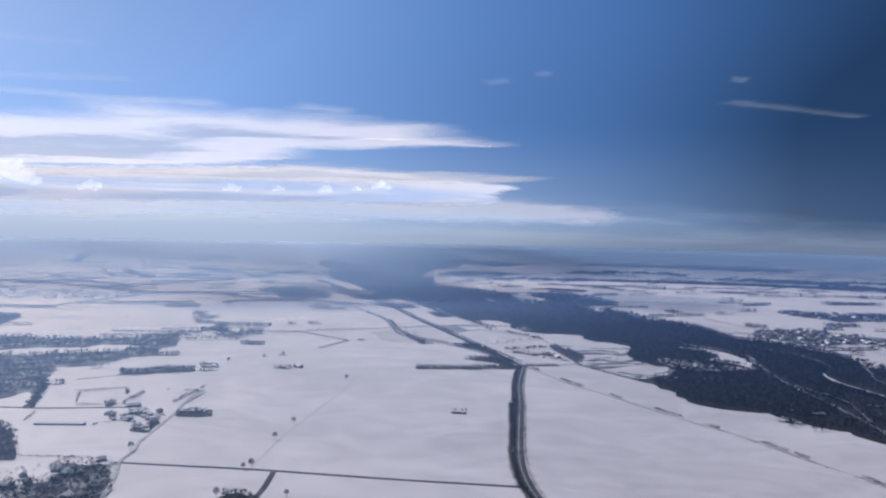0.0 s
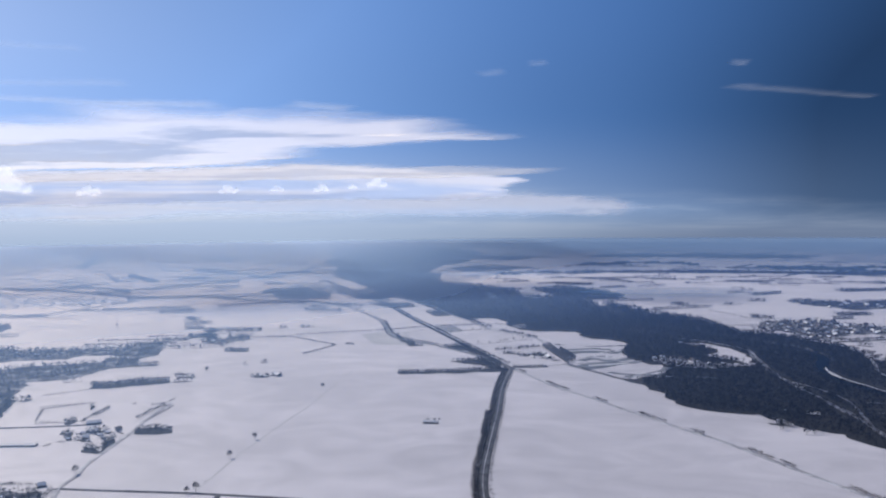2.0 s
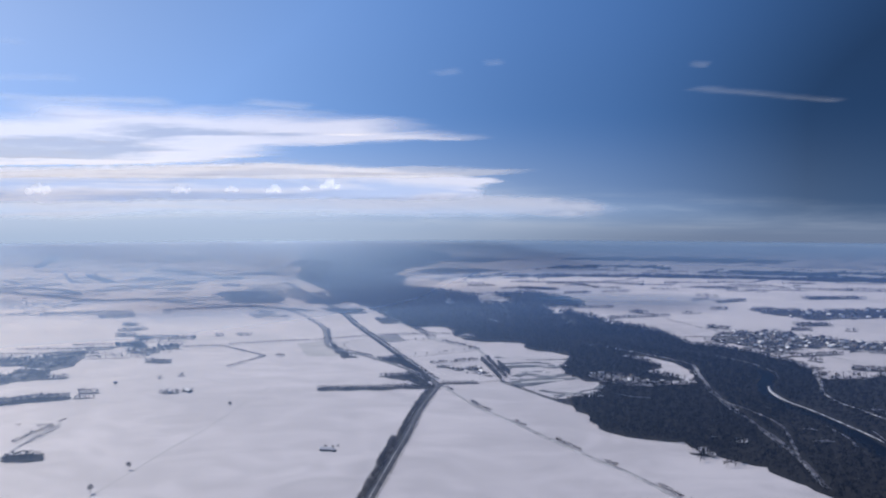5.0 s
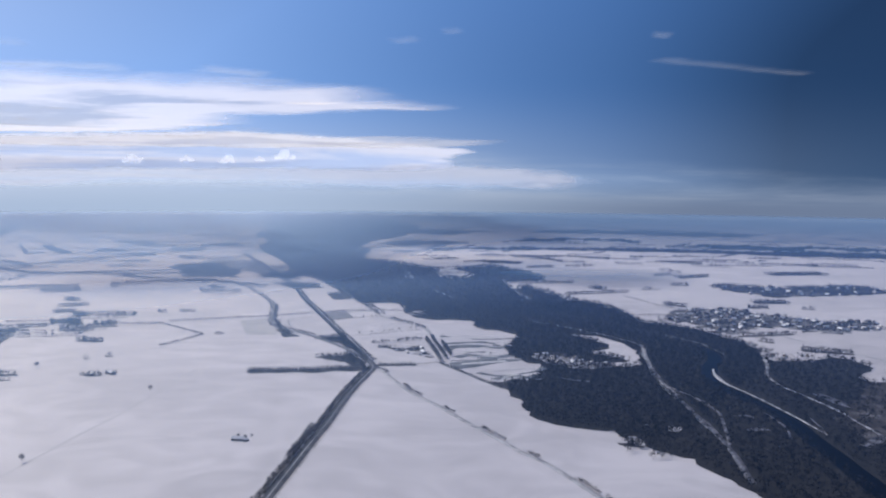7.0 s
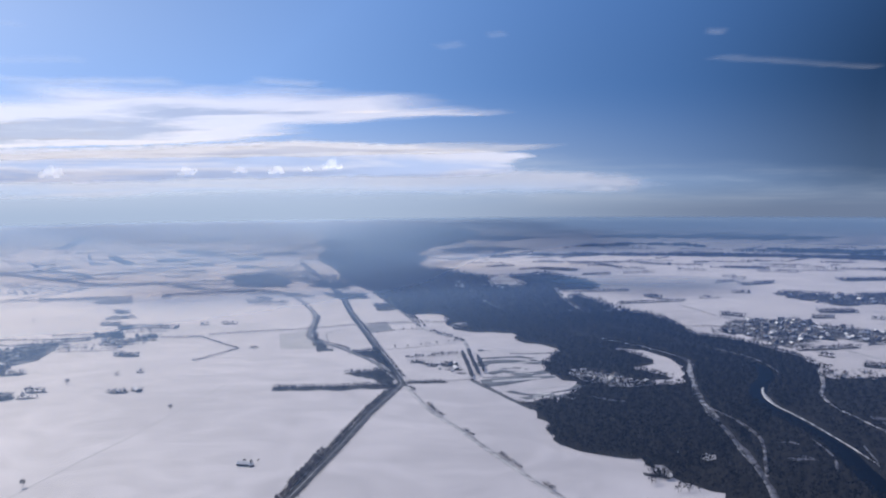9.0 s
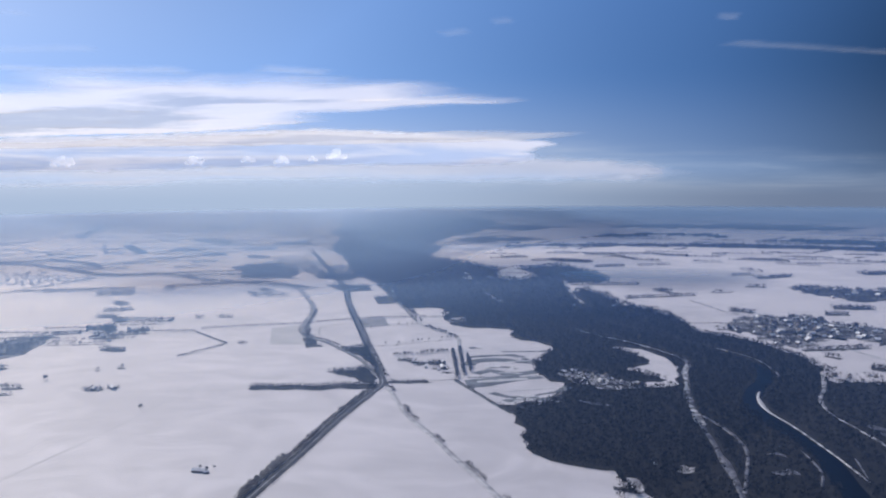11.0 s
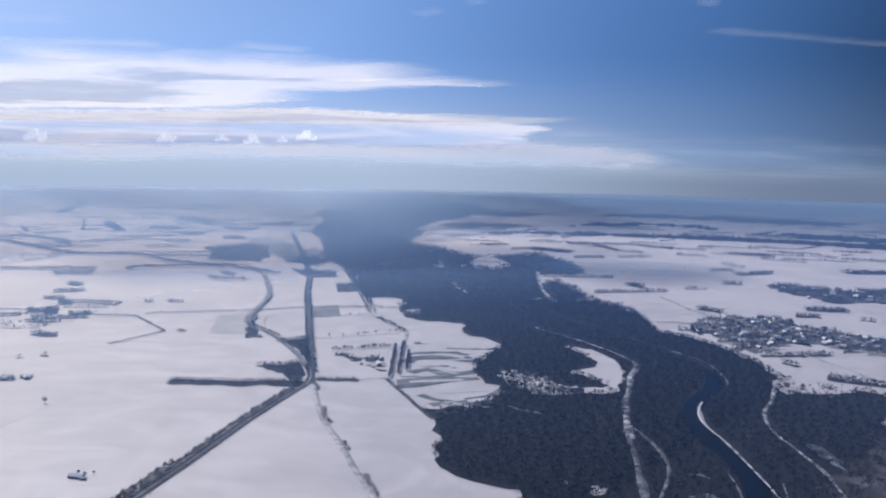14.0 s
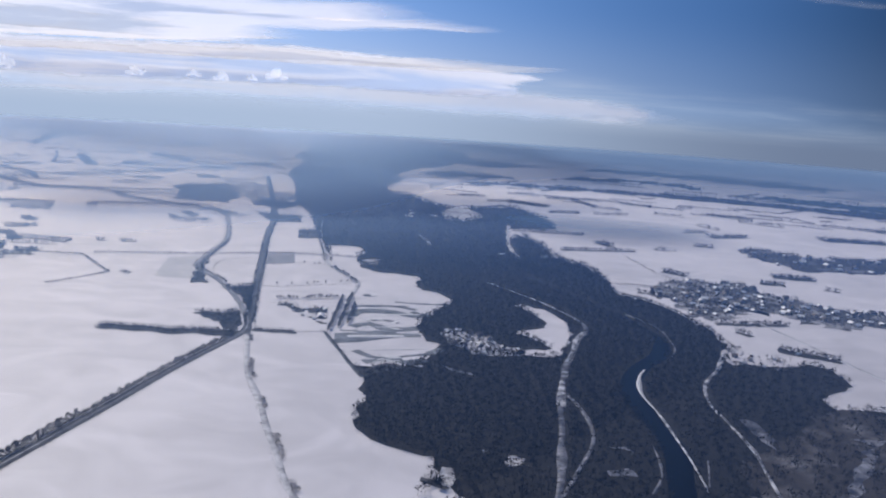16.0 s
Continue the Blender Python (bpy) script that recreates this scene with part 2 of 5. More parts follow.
def haze_material():
    """Haze painted on a sheet: it thickens with distance from the middle of the flight, with a blue veil over the far
    fields.
    """
    m, nt, b, pos, _ = material("painted_haze", 1.0)
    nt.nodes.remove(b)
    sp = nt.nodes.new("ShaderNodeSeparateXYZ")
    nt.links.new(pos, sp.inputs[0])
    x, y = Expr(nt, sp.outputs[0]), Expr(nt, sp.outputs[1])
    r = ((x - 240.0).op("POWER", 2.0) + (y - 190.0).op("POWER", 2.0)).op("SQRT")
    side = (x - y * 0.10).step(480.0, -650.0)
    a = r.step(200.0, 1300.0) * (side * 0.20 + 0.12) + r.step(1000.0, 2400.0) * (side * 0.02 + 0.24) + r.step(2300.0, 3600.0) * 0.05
    # airlight put into the sheet's colour, and what the sheet lets through
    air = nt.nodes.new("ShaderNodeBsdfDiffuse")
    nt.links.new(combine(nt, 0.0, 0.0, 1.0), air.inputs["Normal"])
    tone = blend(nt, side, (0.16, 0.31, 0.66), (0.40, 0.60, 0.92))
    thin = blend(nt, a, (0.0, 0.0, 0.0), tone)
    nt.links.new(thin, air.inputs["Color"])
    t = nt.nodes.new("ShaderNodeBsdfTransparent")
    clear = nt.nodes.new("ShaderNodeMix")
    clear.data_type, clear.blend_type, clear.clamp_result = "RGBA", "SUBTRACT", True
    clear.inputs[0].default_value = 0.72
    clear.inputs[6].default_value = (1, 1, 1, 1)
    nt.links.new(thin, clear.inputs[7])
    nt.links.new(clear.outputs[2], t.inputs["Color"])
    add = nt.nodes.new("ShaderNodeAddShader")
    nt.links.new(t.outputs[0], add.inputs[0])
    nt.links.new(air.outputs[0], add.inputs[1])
    # the veil, painted like cloud shade on far land: nearer west of the river, in drawn-out patches
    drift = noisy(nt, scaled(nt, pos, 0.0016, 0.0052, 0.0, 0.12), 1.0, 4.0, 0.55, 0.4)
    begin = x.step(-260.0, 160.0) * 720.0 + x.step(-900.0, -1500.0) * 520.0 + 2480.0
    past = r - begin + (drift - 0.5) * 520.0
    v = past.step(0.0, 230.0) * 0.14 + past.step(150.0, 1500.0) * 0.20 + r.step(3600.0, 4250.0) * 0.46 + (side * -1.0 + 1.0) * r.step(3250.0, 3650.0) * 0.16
    # hollow: a blue patch painted where cloud shade lies on the east fields
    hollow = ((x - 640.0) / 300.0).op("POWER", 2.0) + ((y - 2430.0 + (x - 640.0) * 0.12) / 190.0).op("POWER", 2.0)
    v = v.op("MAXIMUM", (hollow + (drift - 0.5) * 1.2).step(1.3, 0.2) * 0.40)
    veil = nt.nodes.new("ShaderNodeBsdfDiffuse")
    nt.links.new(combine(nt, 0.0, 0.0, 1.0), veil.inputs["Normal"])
    # painted paler with distance in the west, darker east like the window's dim side
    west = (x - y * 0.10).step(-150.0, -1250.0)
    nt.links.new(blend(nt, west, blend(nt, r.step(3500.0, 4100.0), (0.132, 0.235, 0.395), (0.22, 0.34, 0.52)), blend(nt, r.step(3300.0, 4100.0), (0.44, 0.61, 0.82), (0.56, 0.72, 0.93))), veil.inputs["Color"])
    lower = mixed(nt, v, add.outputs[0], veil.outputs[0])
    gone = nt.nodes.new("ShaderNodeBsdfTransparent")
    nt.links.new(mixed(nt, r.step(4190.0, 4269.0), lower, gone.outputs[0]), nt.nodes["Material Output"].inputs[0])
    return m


def cloud_material(name, stretch, thin, core, cover=0.95, dims=0.6, fine=1.0, front=0.1, rough=1.0):
    """Cloud seen from below: bright where thin, grey where deep, painted into its colour. Passed plus scattered light
    exceeds what arrives, so it stays bright.
    """
    m, nt, b, pos, _ = material(name, 1.0)
    nt.nodes.remove(b)
    at = nt.nodes.new("ShaderNodeAttribute")
    at.attribute_name = "depth"
    depth = Expr(nt, at.outputs["Fac"])
    n1 = noisy(nt, scaled(nt, pos, 0.00055 * stretch * fine, 0.0021 * fine, 0.002 * fine, 0.22), 1.0, 7.0, 0.58, 0.6)
    n2 = noisy(nt, scaled(nt, pos, 0.0013 * stretch * fine, 0.0024 * fine, 0.002 * fine, 0.2), 1.0, 6.0, 0.58, 0.4)
    n3 = noisy(nt, scaled(nt, pos, 0.004 * stretch * fine, 0.0075 * fine, 0.006 * fine, 0.25), 1.0, 6.0, 0.65, 0.3)
    body = depth + (n1 - 0.5) * (1.35 * rough) + (n2 - 0.5) * (0.9 * rough) + (n3 - 0.5) * (0.35 * rough)
    alpha = body.step(0.0, 1.05) * cover
    grey = (body + (n1 - 0.5) * 1.6 + (n3 - 0.5) * 0.8).step(1.45, 2.4)
    none = (0.0, 0.0, 0.0)
    col = blend(nt, alpha, none, blend(nt, grey, thin, core))
    tr = nt.nodes.new("ShaderNodeBsdfTranslucent")
    di = nt.nodes.new("ShaderNodeBsdfDiffuse")
    # normal fixed on the sun, so the sheet is fully lit at any slope
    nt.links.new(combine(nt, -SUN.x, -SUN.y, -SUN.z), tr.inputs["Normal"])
    nt.links.new(col, tr.inputs["Color"])
    nt.links.new(col, di.inputs["Color"])
    clear = nt.nodes.new("ShaderNodeBsdfTransparent")
    nt.links.new(combine(nt, *((alpha * -dims + 1.0),) * 3), clear.inputs["Color"])
    add = nt.nodes.new("ShaderNodeAddShader")
    nt.links.new(clear.outputs[0], add.inputs[0])
    nt.links.new(mixed(nt, front, tr.outputs[0], di.outputs[0]), add.inputs[1])
    nt.links.new(add.outputs[0], nt.nodes["Material Output"].inputs[0])
    return m


def bank_material(name, white_to, grey_from, thin, core, cover):
    """A cloud bank's front: sunlit crest and grey shade below it, both painted into its colour."""
    m, nt, b, pos, _ = material(name, 1.0)
    nt.nodes.remove(b)
    depth, below = (nt.nodes.new("ShaderNodeAttribute") for _ in range(2))
    depth.attribute_name, below.attribute_name = "depth", "below"
    n1 = noisy(nt, scaled(nt, pos, 0.0007, 0.0, 0.011), 1.0, 8.0, 0.6, 0.6)
    n2 = noisy(nt, scaled(nt, pos, 0.0032, 0.0, 0.020), 1.0, 7.0, 0.62, 0.4)
    n3 = noisy(nt, scaled(nt, pos, 0.0006, 0.0, 0.0045), 1.0, 4.0, 0.5, 0.3)
    body = Expr(nt, depth.outputs["Fac"]) + (n1 - 0.5) * 1.7 + (n2 - 0.5) * 0.7
    alpha = body.step(0.10, 0.80) * cover
    low = Expr(nt, below.outputs["Fac"]) + (n3 - 0.5) * (grey_from * 0.7) + (n1 - 0.5) * (grey_from * 0.5)
    streaks = n1.step(0.46, 0.64) * 0.8
    grey = low.step(white_to, grey_from) * (streaks * -1.0 + 1.0)
    col = blend(nt, grey, thin, core)
    tr = nt.nodes.new("ShaderNodeBsdfTranslucent")
    # the fixed normal makes the whole front shade as if it faced the sun
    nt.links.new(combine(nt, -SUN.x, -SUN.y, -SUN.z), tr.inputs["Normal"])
    nt.links.new(col, tr.inputs["Color"])
    # diffuse layer for light from the snow, added stronger at the crest to brighten it
    di = nt.nodes.new("ShaderNodeBsdfDiffuse")
    nt.links.new(blend(nt, grey, (0.22, 0.22, 0.22), (0.10, 0.10, 0.10)), di.inputs["Color"])
    both = nt.nodes.new("ShaderNodeAddShader")
    nt.links.new(tr.outputs[0], both.inputs[0])
    nt.links.new(di.outputs[0], both.inputs[1])
    cl = nt.nodes.new("ShaderNodeBsdfTransparent")
    nt.links.new(mixed(nt, alpha, cl.outputs[0], both.outputs[0]), nt.nodes["Material Output"].inputs[0])
    return m


HAZE = haze_material()
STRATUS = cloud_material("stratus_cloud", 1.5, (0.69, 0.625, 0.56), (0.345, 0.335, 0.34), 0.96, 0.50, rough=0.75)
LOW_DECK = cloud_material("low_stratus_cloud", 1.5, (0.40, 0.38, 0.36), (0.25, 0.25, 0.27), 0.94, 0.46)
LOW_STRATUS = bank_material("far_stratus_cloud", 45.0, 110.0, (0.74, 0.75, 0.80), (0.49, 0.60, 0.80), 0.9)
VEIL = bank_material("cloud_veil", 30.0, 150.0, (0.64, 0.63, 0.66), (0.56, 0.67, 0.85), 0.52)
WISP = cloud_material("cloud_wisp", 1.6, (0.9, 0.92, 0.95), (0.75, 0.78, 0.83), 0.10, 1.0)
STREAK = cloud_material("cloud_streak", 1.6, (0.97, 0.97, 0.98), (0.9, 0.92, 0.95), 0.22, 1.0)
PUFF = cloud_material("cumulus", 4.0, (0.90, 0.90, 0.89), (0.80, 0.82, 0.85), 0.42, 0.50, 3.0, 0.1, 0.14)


# ---------------------------------------------------------------- mesh helpers
def rise(x, y):
    """Height of the land: a plain bent up to a low far rim so its horizon fits the camera's view, falling away behind
    it.
    """
    r = np.hypot(np.asarray(x, float) - 240, np.asarray(y, float) - 190)
    return 113.0 * np.clip((r - 3500) / 750, 0, 1) ** 1.3 - 70.0 * np.clip((r - 4265) / 500, 0, 1)


def mesh_of(name, verts, tris, mat, smooth=False):
    """A mesh from arrays of vertices and triangles."""
    v, f = np.asarray(verts, np.float32), np.asarray(tris, np.int32)
    me = bpy.data.meshes.new(name)
    me.vertices.add(len(v))
    me.vertices.foreach_set("co", v.ravel())
    me.loops.add(f.size)
    me.loops.foreach_set("vertex_index", f.ravel())
    me.polygons.add(len(f))
    me.polygons.foreach_set("loop_start", np.arange(0, f.size, 3, dtype=np.int32))
    me.polygons.foreach_set("loop_total", np.full(len(f), 3, dtype=np.int32))
    me.update(calc_edges=True)
    if smooth:
        me.polygons.foreach_set("use_smooth", np.ones(len(f), dtype=bool))
    me.materials.append(mat)
    return me


def bm_mesh(name, bm, mat):
    me = bpy.data.meshes.new(name)
    bmesh.ops.recalc_face_normals(bm, faces=bm.faces[:])
    bm.to_mesh(me)
    bm.free()
    me.materials.append(mat)
    return me


def part(name, me, parent, label=""):
    ob = new(name, me)
    ob.parent = parent
    if label:
        ob["label"] = label
    return ob


def smooth_line(points, step=14.0, wobble=0.0, seed=1, closed=False):
    """A Catmull-Rom line through plan points."""
    p = [np.array(q, float) for q in points]
    n = len(p)
    out = []
    for i in range(n if closed else n - 1):
        if closed:
            a, b, c, d = p[i - 1], p[i], p[(i + 1) % n], p[(i + 2) % n]
        else:
            a, b, c, d = p[max(i - 1, 0)], p[i], p[i + 1], p[min(i + 2, n - 1)]
        k = max(2, int(np.linalg.norm(c - b) / step))
        for j in range(k):
            t = j / k
            out.append(0.5 * (2 * b + (c - a) * t + (2 * a - 5 * b + 4 * c - d) * t * t + (3 * b - a - 3 * c + d) * t ** 3))
    if not closed:
        out.append(p[-1])
    out = np.array(out)
    if wobble:
        rng = np.random.default_rng(seed)
        out += rng.normal(0, wobble, out.shape)
    return out


def normals_of(line):
    t = np.gradient(line, axis=0)
    t /= np.linalg.norm(t, axis=1)[:, None] + 1e-9
    return np.c_[-t[:, 1], t[:, 0]]


def ribbon(name, points, width, z, mat, label, category, ragged=0.0, seed=2, thick=0.3, smooth=True, kind="structure"):
    """A strip of road, bank or ice along a plan line, with a bevelled shoulder."""
    line = smooth_line(points, 10.0) if smooth else np.array(points, float)
    rng = np.random.default_rng(seed)
    nrm = normals_of(line)
    w = width(np.linspace(0, 1, len(line))) if callable(width) else np.full(len(line), width)
    soft_noise = lambda: np.convolve(rng.normal(0, 1.6, len(line) + 6), np.array([0.1, 0.2, 0.25, 0.25, 0.15, 0.05, 0.0]), "valid")[:len(line)]
    wl = w / 2 * np.clip(1 + ragged * soft_noise(), 0.25, 2.2)
    wr = w / 2 * np.clip(1 + ragged * soft_noise(), 0.25, 2.2)
    rows = [np.c_[line + nrm * (wl + thick)[:, None], np.full(len(line), 0.02)],
            np.c_[line + nrm * wl[:, None], np.full(len(line), z)],
            np.c_[line, np.full(len(line), z + 0.08)],
            np.c_[line - nrm * wr[:, None], np.full(len(line), z)],
            np.c_[line - nrm * (wr + thick)[:, None], np.full(len(line), 0.02)]]
    v = np.concatenate(rows)
    m = len(line)
    tri = []
    for k in range(4):
        for i in range(m - 1):
            a, b, c, d = k * m + i, k * m + i + 1, (k + 1) * m + i, (k + 1) * m + i + 1
            tri += [(a, c, b), (b, c, d)]
    return tagged(new(name, mesh_of(name, v, tri, mat)), label, category, kind=kind)


def patch(name, points, z, mat, label, category, wobble=1.5, seed=3, step=12.0, kind="structure", sharp=False):
    """A flat, low area with an uneven outline."""
    line = points if sharp else smooth_line(points, step, wobble, seed, closed=True)
    bm = bmesh.new()
    vs = [bm.verts.new((x, y, z + float(rise(x, y)) * 1.01)) for x, y in line]
    f = bm.faces.new(vs)
    bmesh.ops.triangulate(bm, faces=[f])
    me = bpy.data.meshes.new(name)
    bm.normal_update()
    for f in bm.faces:
        if f.normal.z < 0:
            f.normal_flip()
    bm.to_mesh(me)
    bm.free()
    me.materials.append(mat)
    return tagged(new(name, me), label, category, kind=kind)


def inside(pts, poly):
    x, y = pts[:, 0], pts[:, 1]
    r = np.zeros(len(pts), bool)
    q = np.asarray(poly, float)
    for (x0, y0), (x1, y1) in zip(q, np.roll(q, -1, 0)):
        c = ((y0 > y) != (y1 > y)) & (x < (x1 - x0) * (y - y0) / (y1 - y0 + 1e-12) + x0)
        r ^= c
    return r


def away(pts, line, d):
    """Which points keep d metres from a plan line."""
    q = np.asarray(line, float)
    best = np.full(len(pts), 1e9)
    for a, b in zip(q[:-1], q[1:]):
        ab = b - a
        t = np.clip(((pts - a) @ ab) / (ab @ ab + 1e-9), 0, 1)
        best = np.minimum(best, np.linalg.norm(pts - a - t[:, None] * ab, axis=1))
    return best > d


# ---------------------------------------------------------------- trees
def tube(p0, p1, r0, r1, sides):
    """A tapered limb: vertices and triangles."""
    p0, p1 = np.array(p0, float), np.array(p1, float)
    d = (p1 - p0) / (np.linalg.norm(p1 - p0) + 1e-9)
    u = np.cross(d, (0, 0, 1) if abs(d[2]) < 0.9 else (1, 0, 0))
    u /= np.linalg.norm(u)
    w = np.cross(d, u)
    a = np.arange(sides) * 2 * math.pi / sides
    ring = np.cos(a)[:, None] * u + np.sin(a)[:, None] * w
    v = np.concatenate([p0 + ring * r0, p1 + ring * r1])
    t = []
    for i in range(sides):
        j = (i + 1) % sides
        t += [(i, j, sides + i), (j, sides + j, sides + i)]
    return v, t


def joined(pieces):
    vs, ts, n = [], [], 0
    for v, t in pieces:
        vs.append(np.asarray(v, float))
        ts.append(np.asarray(t, int) + n)
        n += len(v)
    return np.concatenate(vs), np.concatenate(ts)


def tree_shape(seed, h, w, limbs, twigs, kind="bare", spray=1.0, sides=6):
    """Trunk with limbs, and a crown of twig sprays; base at the origin."""
    rng = np.random.default_rng(seed)
    wood, crown = [], []
    if kind == "pine":
        wood.append(tube((0, 0, -0.3), (0, 0, h * 0.95), h * 0.022, h * 0.004, 5))
        for k in range(twigs):
            f = rng.uniform(0.12, 1.0)
            a, r = rng.uniform(0, 2 * math.pi), w * (1.02 - f) * rng.uniform(0.5, 1.0)
            c = np.array([math.cos(a) * r * 0.35, math.sin(a) * r * 0.35, h * f])
            o = np.array([math.cos(a) * r, math.sin(a) * r, h * (f - 0.10)])
            s = np.array([-math.sin(a), math.cos(a), 0]) * r * 0.45
            crown.append(([c + (0, 0, 0.06 * h), o + s, o - s], [(0, 1, 2)]))
        return joined(wood), joined(crown)
    lean = rng.normal(0, 0.03, 2) * h
    fork = h * rng.uniform(0.26, 0.38)
    top = np.array([lean[0], lean[1], h * 0.82])
    wood.append(tube((0, 0, -0.3), (lean[0] * 0.4, lean[1] * 0.4, fork), h * 0.030, h * 0.020, sides))
    wood.append(tube((lean[0] * 0.4, lean[1] * 0.4, fork), top, h * 0.019, h * 0.004, max(3, sides - 1)))
    tips = []
    for k in range(limbs):
        a = 2.4 * k + rng.uniform(-0.4, 0.4)
        z0 = fork + (h * 0.70 - fork) * (k + 0.3) / max(limbs, 1)
        r = w * rng.uniform(0.55, 0.95) * (1 - 0.35 * k / max(limbs, 1))
        p1 = np.array([math.cos(a) * r, math.sin(a) * r, z0 + h * rng.uniform(0.14, 0.28)])
        wood.append(tube((lean[0] * 0.5, lean[1] * 0.5, z0), p1, h * 0.011, h * 0.003, 3))
        tips.append(p1)
    for k in range(twigs):
        a, e = rng.uniform(0, 2 * math.pi), math.asin(rng.uniform(-0.55, 1.0))
        rr = rng.uniform(0.35, 1.0) ** 0.6 * (1 + 0.18 * math.sin(3 * a + seed))
        c = np.array([math.cos(a) * math.cos(e) * w * rr, math.sin(a) * math.cos(e) * w * rr, h * 0.62 + math.sin(e) * h * 0.37 * rr])
        d = c - np.array([0, 0, h * 0.40])
        d = d / np.linalg.norm(d) + rng.normal(0, 0.35, 3)
        d /= np.linalg.norm(d)
        s = np.cross(d, rng.normal(0, 1, 3))
        s /= np.linalg.norm(s) + 1e-9
        ln, wd = spray * h * rng.uniform(0.07, 0.15), spray * h * rng.uniform(0.018, 0.045)
        crown.append(([c - d * ln, c + s * wd, c + d * ln, c - s * wd * 0.7], [(0, 1, 2), (0, 2, 3)]))
    return joined(wood), joined(crown)


def tree_thing(name, seed, h, w, limbs, twigs, label, kind="bare", mat=None, spray=1.0):
    (wv, wf), (cv, cf) = tree_shape(seed, h, w, limbs, twigs, kind, spray)
    root = tagged(new(name), label, "tree")
    part("trunk", mesh_of("trunk", wv, wf, BARK), root)
    part("crown", mesh_of("crown", cv, cf, mat or (PINE if kind == "pine" else SCRUB)), root)
    return root


def stand(name, places, shapes, mat, label, category, lo=0.75, hi=1.2, seed=5, tall=1.0):
    """Many trees or bushes joined into one mesh."""
    rng = np.random.default_rng(seed)
    places = np.asarray(places, float)
    if not len(places):
        return None
    pick = rng.integers(0, len(shapes), len(places))
    vs, ts, n = [], [], 0
    for k, (v, t) in enumerate(shapes):
        q = places[pick == k]
        if not len(q):
            continue
        a, s = rng.uniform(0, 2 * math.pi, len(q)), rng.uniform(lo, hi, len(q))
        ca, sa = np.cos(a)[:, None], np.sin(a)[:, None]
        x = (v[None, :, 0] * ca - v[None, :, 1] * sa) * s[:, None] + q[:, 0:1]
        y = (v[None, :, 0] * sa + v[None, :, 1] * ca) * s[:, None] + q[:, 1:2]
        z = np.broadcast_to(v[None, :, 2], x.shape) * (s * tall * rng.uniform(0.88, 1.12, len(q)))[:, None] + rise(q[:, 0], q[:, 1])[:, None]
        vs.append(np.stack([x, y, z], -1).reshape(-1, 3))
        ts.append((t[None] + (np.arange(len(q)) * len(v))[:, None, None]).reshape(-1, 3) + n)
        n += len(q) * len(v)
    return tagged(new(name, mesh_of(name, np.concatenate(vs), np.concatenate(ts), mat)), label, category, kind="stuff")


def light_shapes(seeds, h, w, twigs, kind="bare", limbs=3, spray=1.0):
    out = []
    for s in seeds:
        a, b = tree_shape(s, h, w, limbs, twigs, kind, spray, 3)
        out.append(joined([a, b]))
    return out


WOOD_SHAPES = light_shapes(range(20, 26), 9.5, 3.7, 15, limbs=0, spray=1.66)
FAR_SHAPES = [(v, t) for v, t in light_shapes(range(40, 44), 11.0, 7.0, 16, limbs=0, spray=2.4)]
TINY_SHAPES = light_shapes(range(45, 49), 11.0, 6.0, 9, limbs=0, spray=3.4)
BUSH_SHAPES = light_shapes(range(50, 54), 4.2, 2.6, 18, limbs=1, spray=1.95)


def scatter(poly, spacing, seed, thin=0.0):
    """Uneven points over a plan area."""
    rng = np.random.default_rng(seed)
    q = np.asarray(poly, float)
    x0, y0, x1, y1 = *q.min(0), *q.max(0)
    gx, gy = np.meshgrid(np.arange(x0, x1, spacing), np.arange(y0, y1, spacing))
    p = np.c_[gx.ravel(), gy.ravel()] + rng.uniform(-0.6, 0.6, (gx.size, 2)) * spacing
    p = p[inside(p, q)]
    return p[rng.uniform(0, 1, len(p)) >= thin]


def along(points, spacing, seed, off=0.0, jitter=1.0, skip=0.0):
    """Points beside a plan line."""
    line = smooth_line(points, 2.0)
    nrm = normals_of(line)
    rng = np.random.default_rng(seed)
    d = np.r_[0, np.cumsum(np.linalg.norm(np.diff(line, axis=0), axis=1))]
    at = np.arange(spacing / 2, d[-1], spacing) + 0.0
    at = np.clip(at + rng.uniform(-0.35, 0.35, len(at)) * spacing, 0, d[-1])
    c = np.c_[np.interp(at, d, line[:, 0]), np.interp(at, d, line[:, 1])]
    k = np.c_[np.interp(at, d, nrm[:, 0]), np.interp(at, d, nrm[:, 1])]
    c = c + k * (off + rng.normal(0, jitter, len(at)))[:, None]
    return c[rng.uniform(0, 1, len(c)) >= skip]


# ---------------------------------------------------------------- ground
def ground():
    rings = np.concatenate([np.linspace(0, 3400, 34), np.linspace(3500, 4250, 20), (4265, 4400, 4600, 4765, 6000, 9000)])
    n = 120
    a = np.arange(n) * 2 * math.pi / n
    v, t = [(240, 190, 0)], []
    for r in rings[1:]:
        v += [(240 + r * math.cos(k), 190 + r * math.sin(k), float(rise(240 + r * math.cos(k), 190 + r * math.sin(k)))) for k in a]
    for i in range(n):
        t.append((0, 1 + i, 1 + (i + 1) % n))
    for k in range(len(rings) - 2):
        for i in range(n):
            p, q = 1 + k * n + i, 1 + k * n + (i + 1) % n
            t += [(p, p + n, q), (q, p + n, q + n)]
    return tagged(new("ground", mesh_of("ground", v, t, SNOW)), "snow-covered farmland reaching the horizon", "ground", kind="structure")


ground()

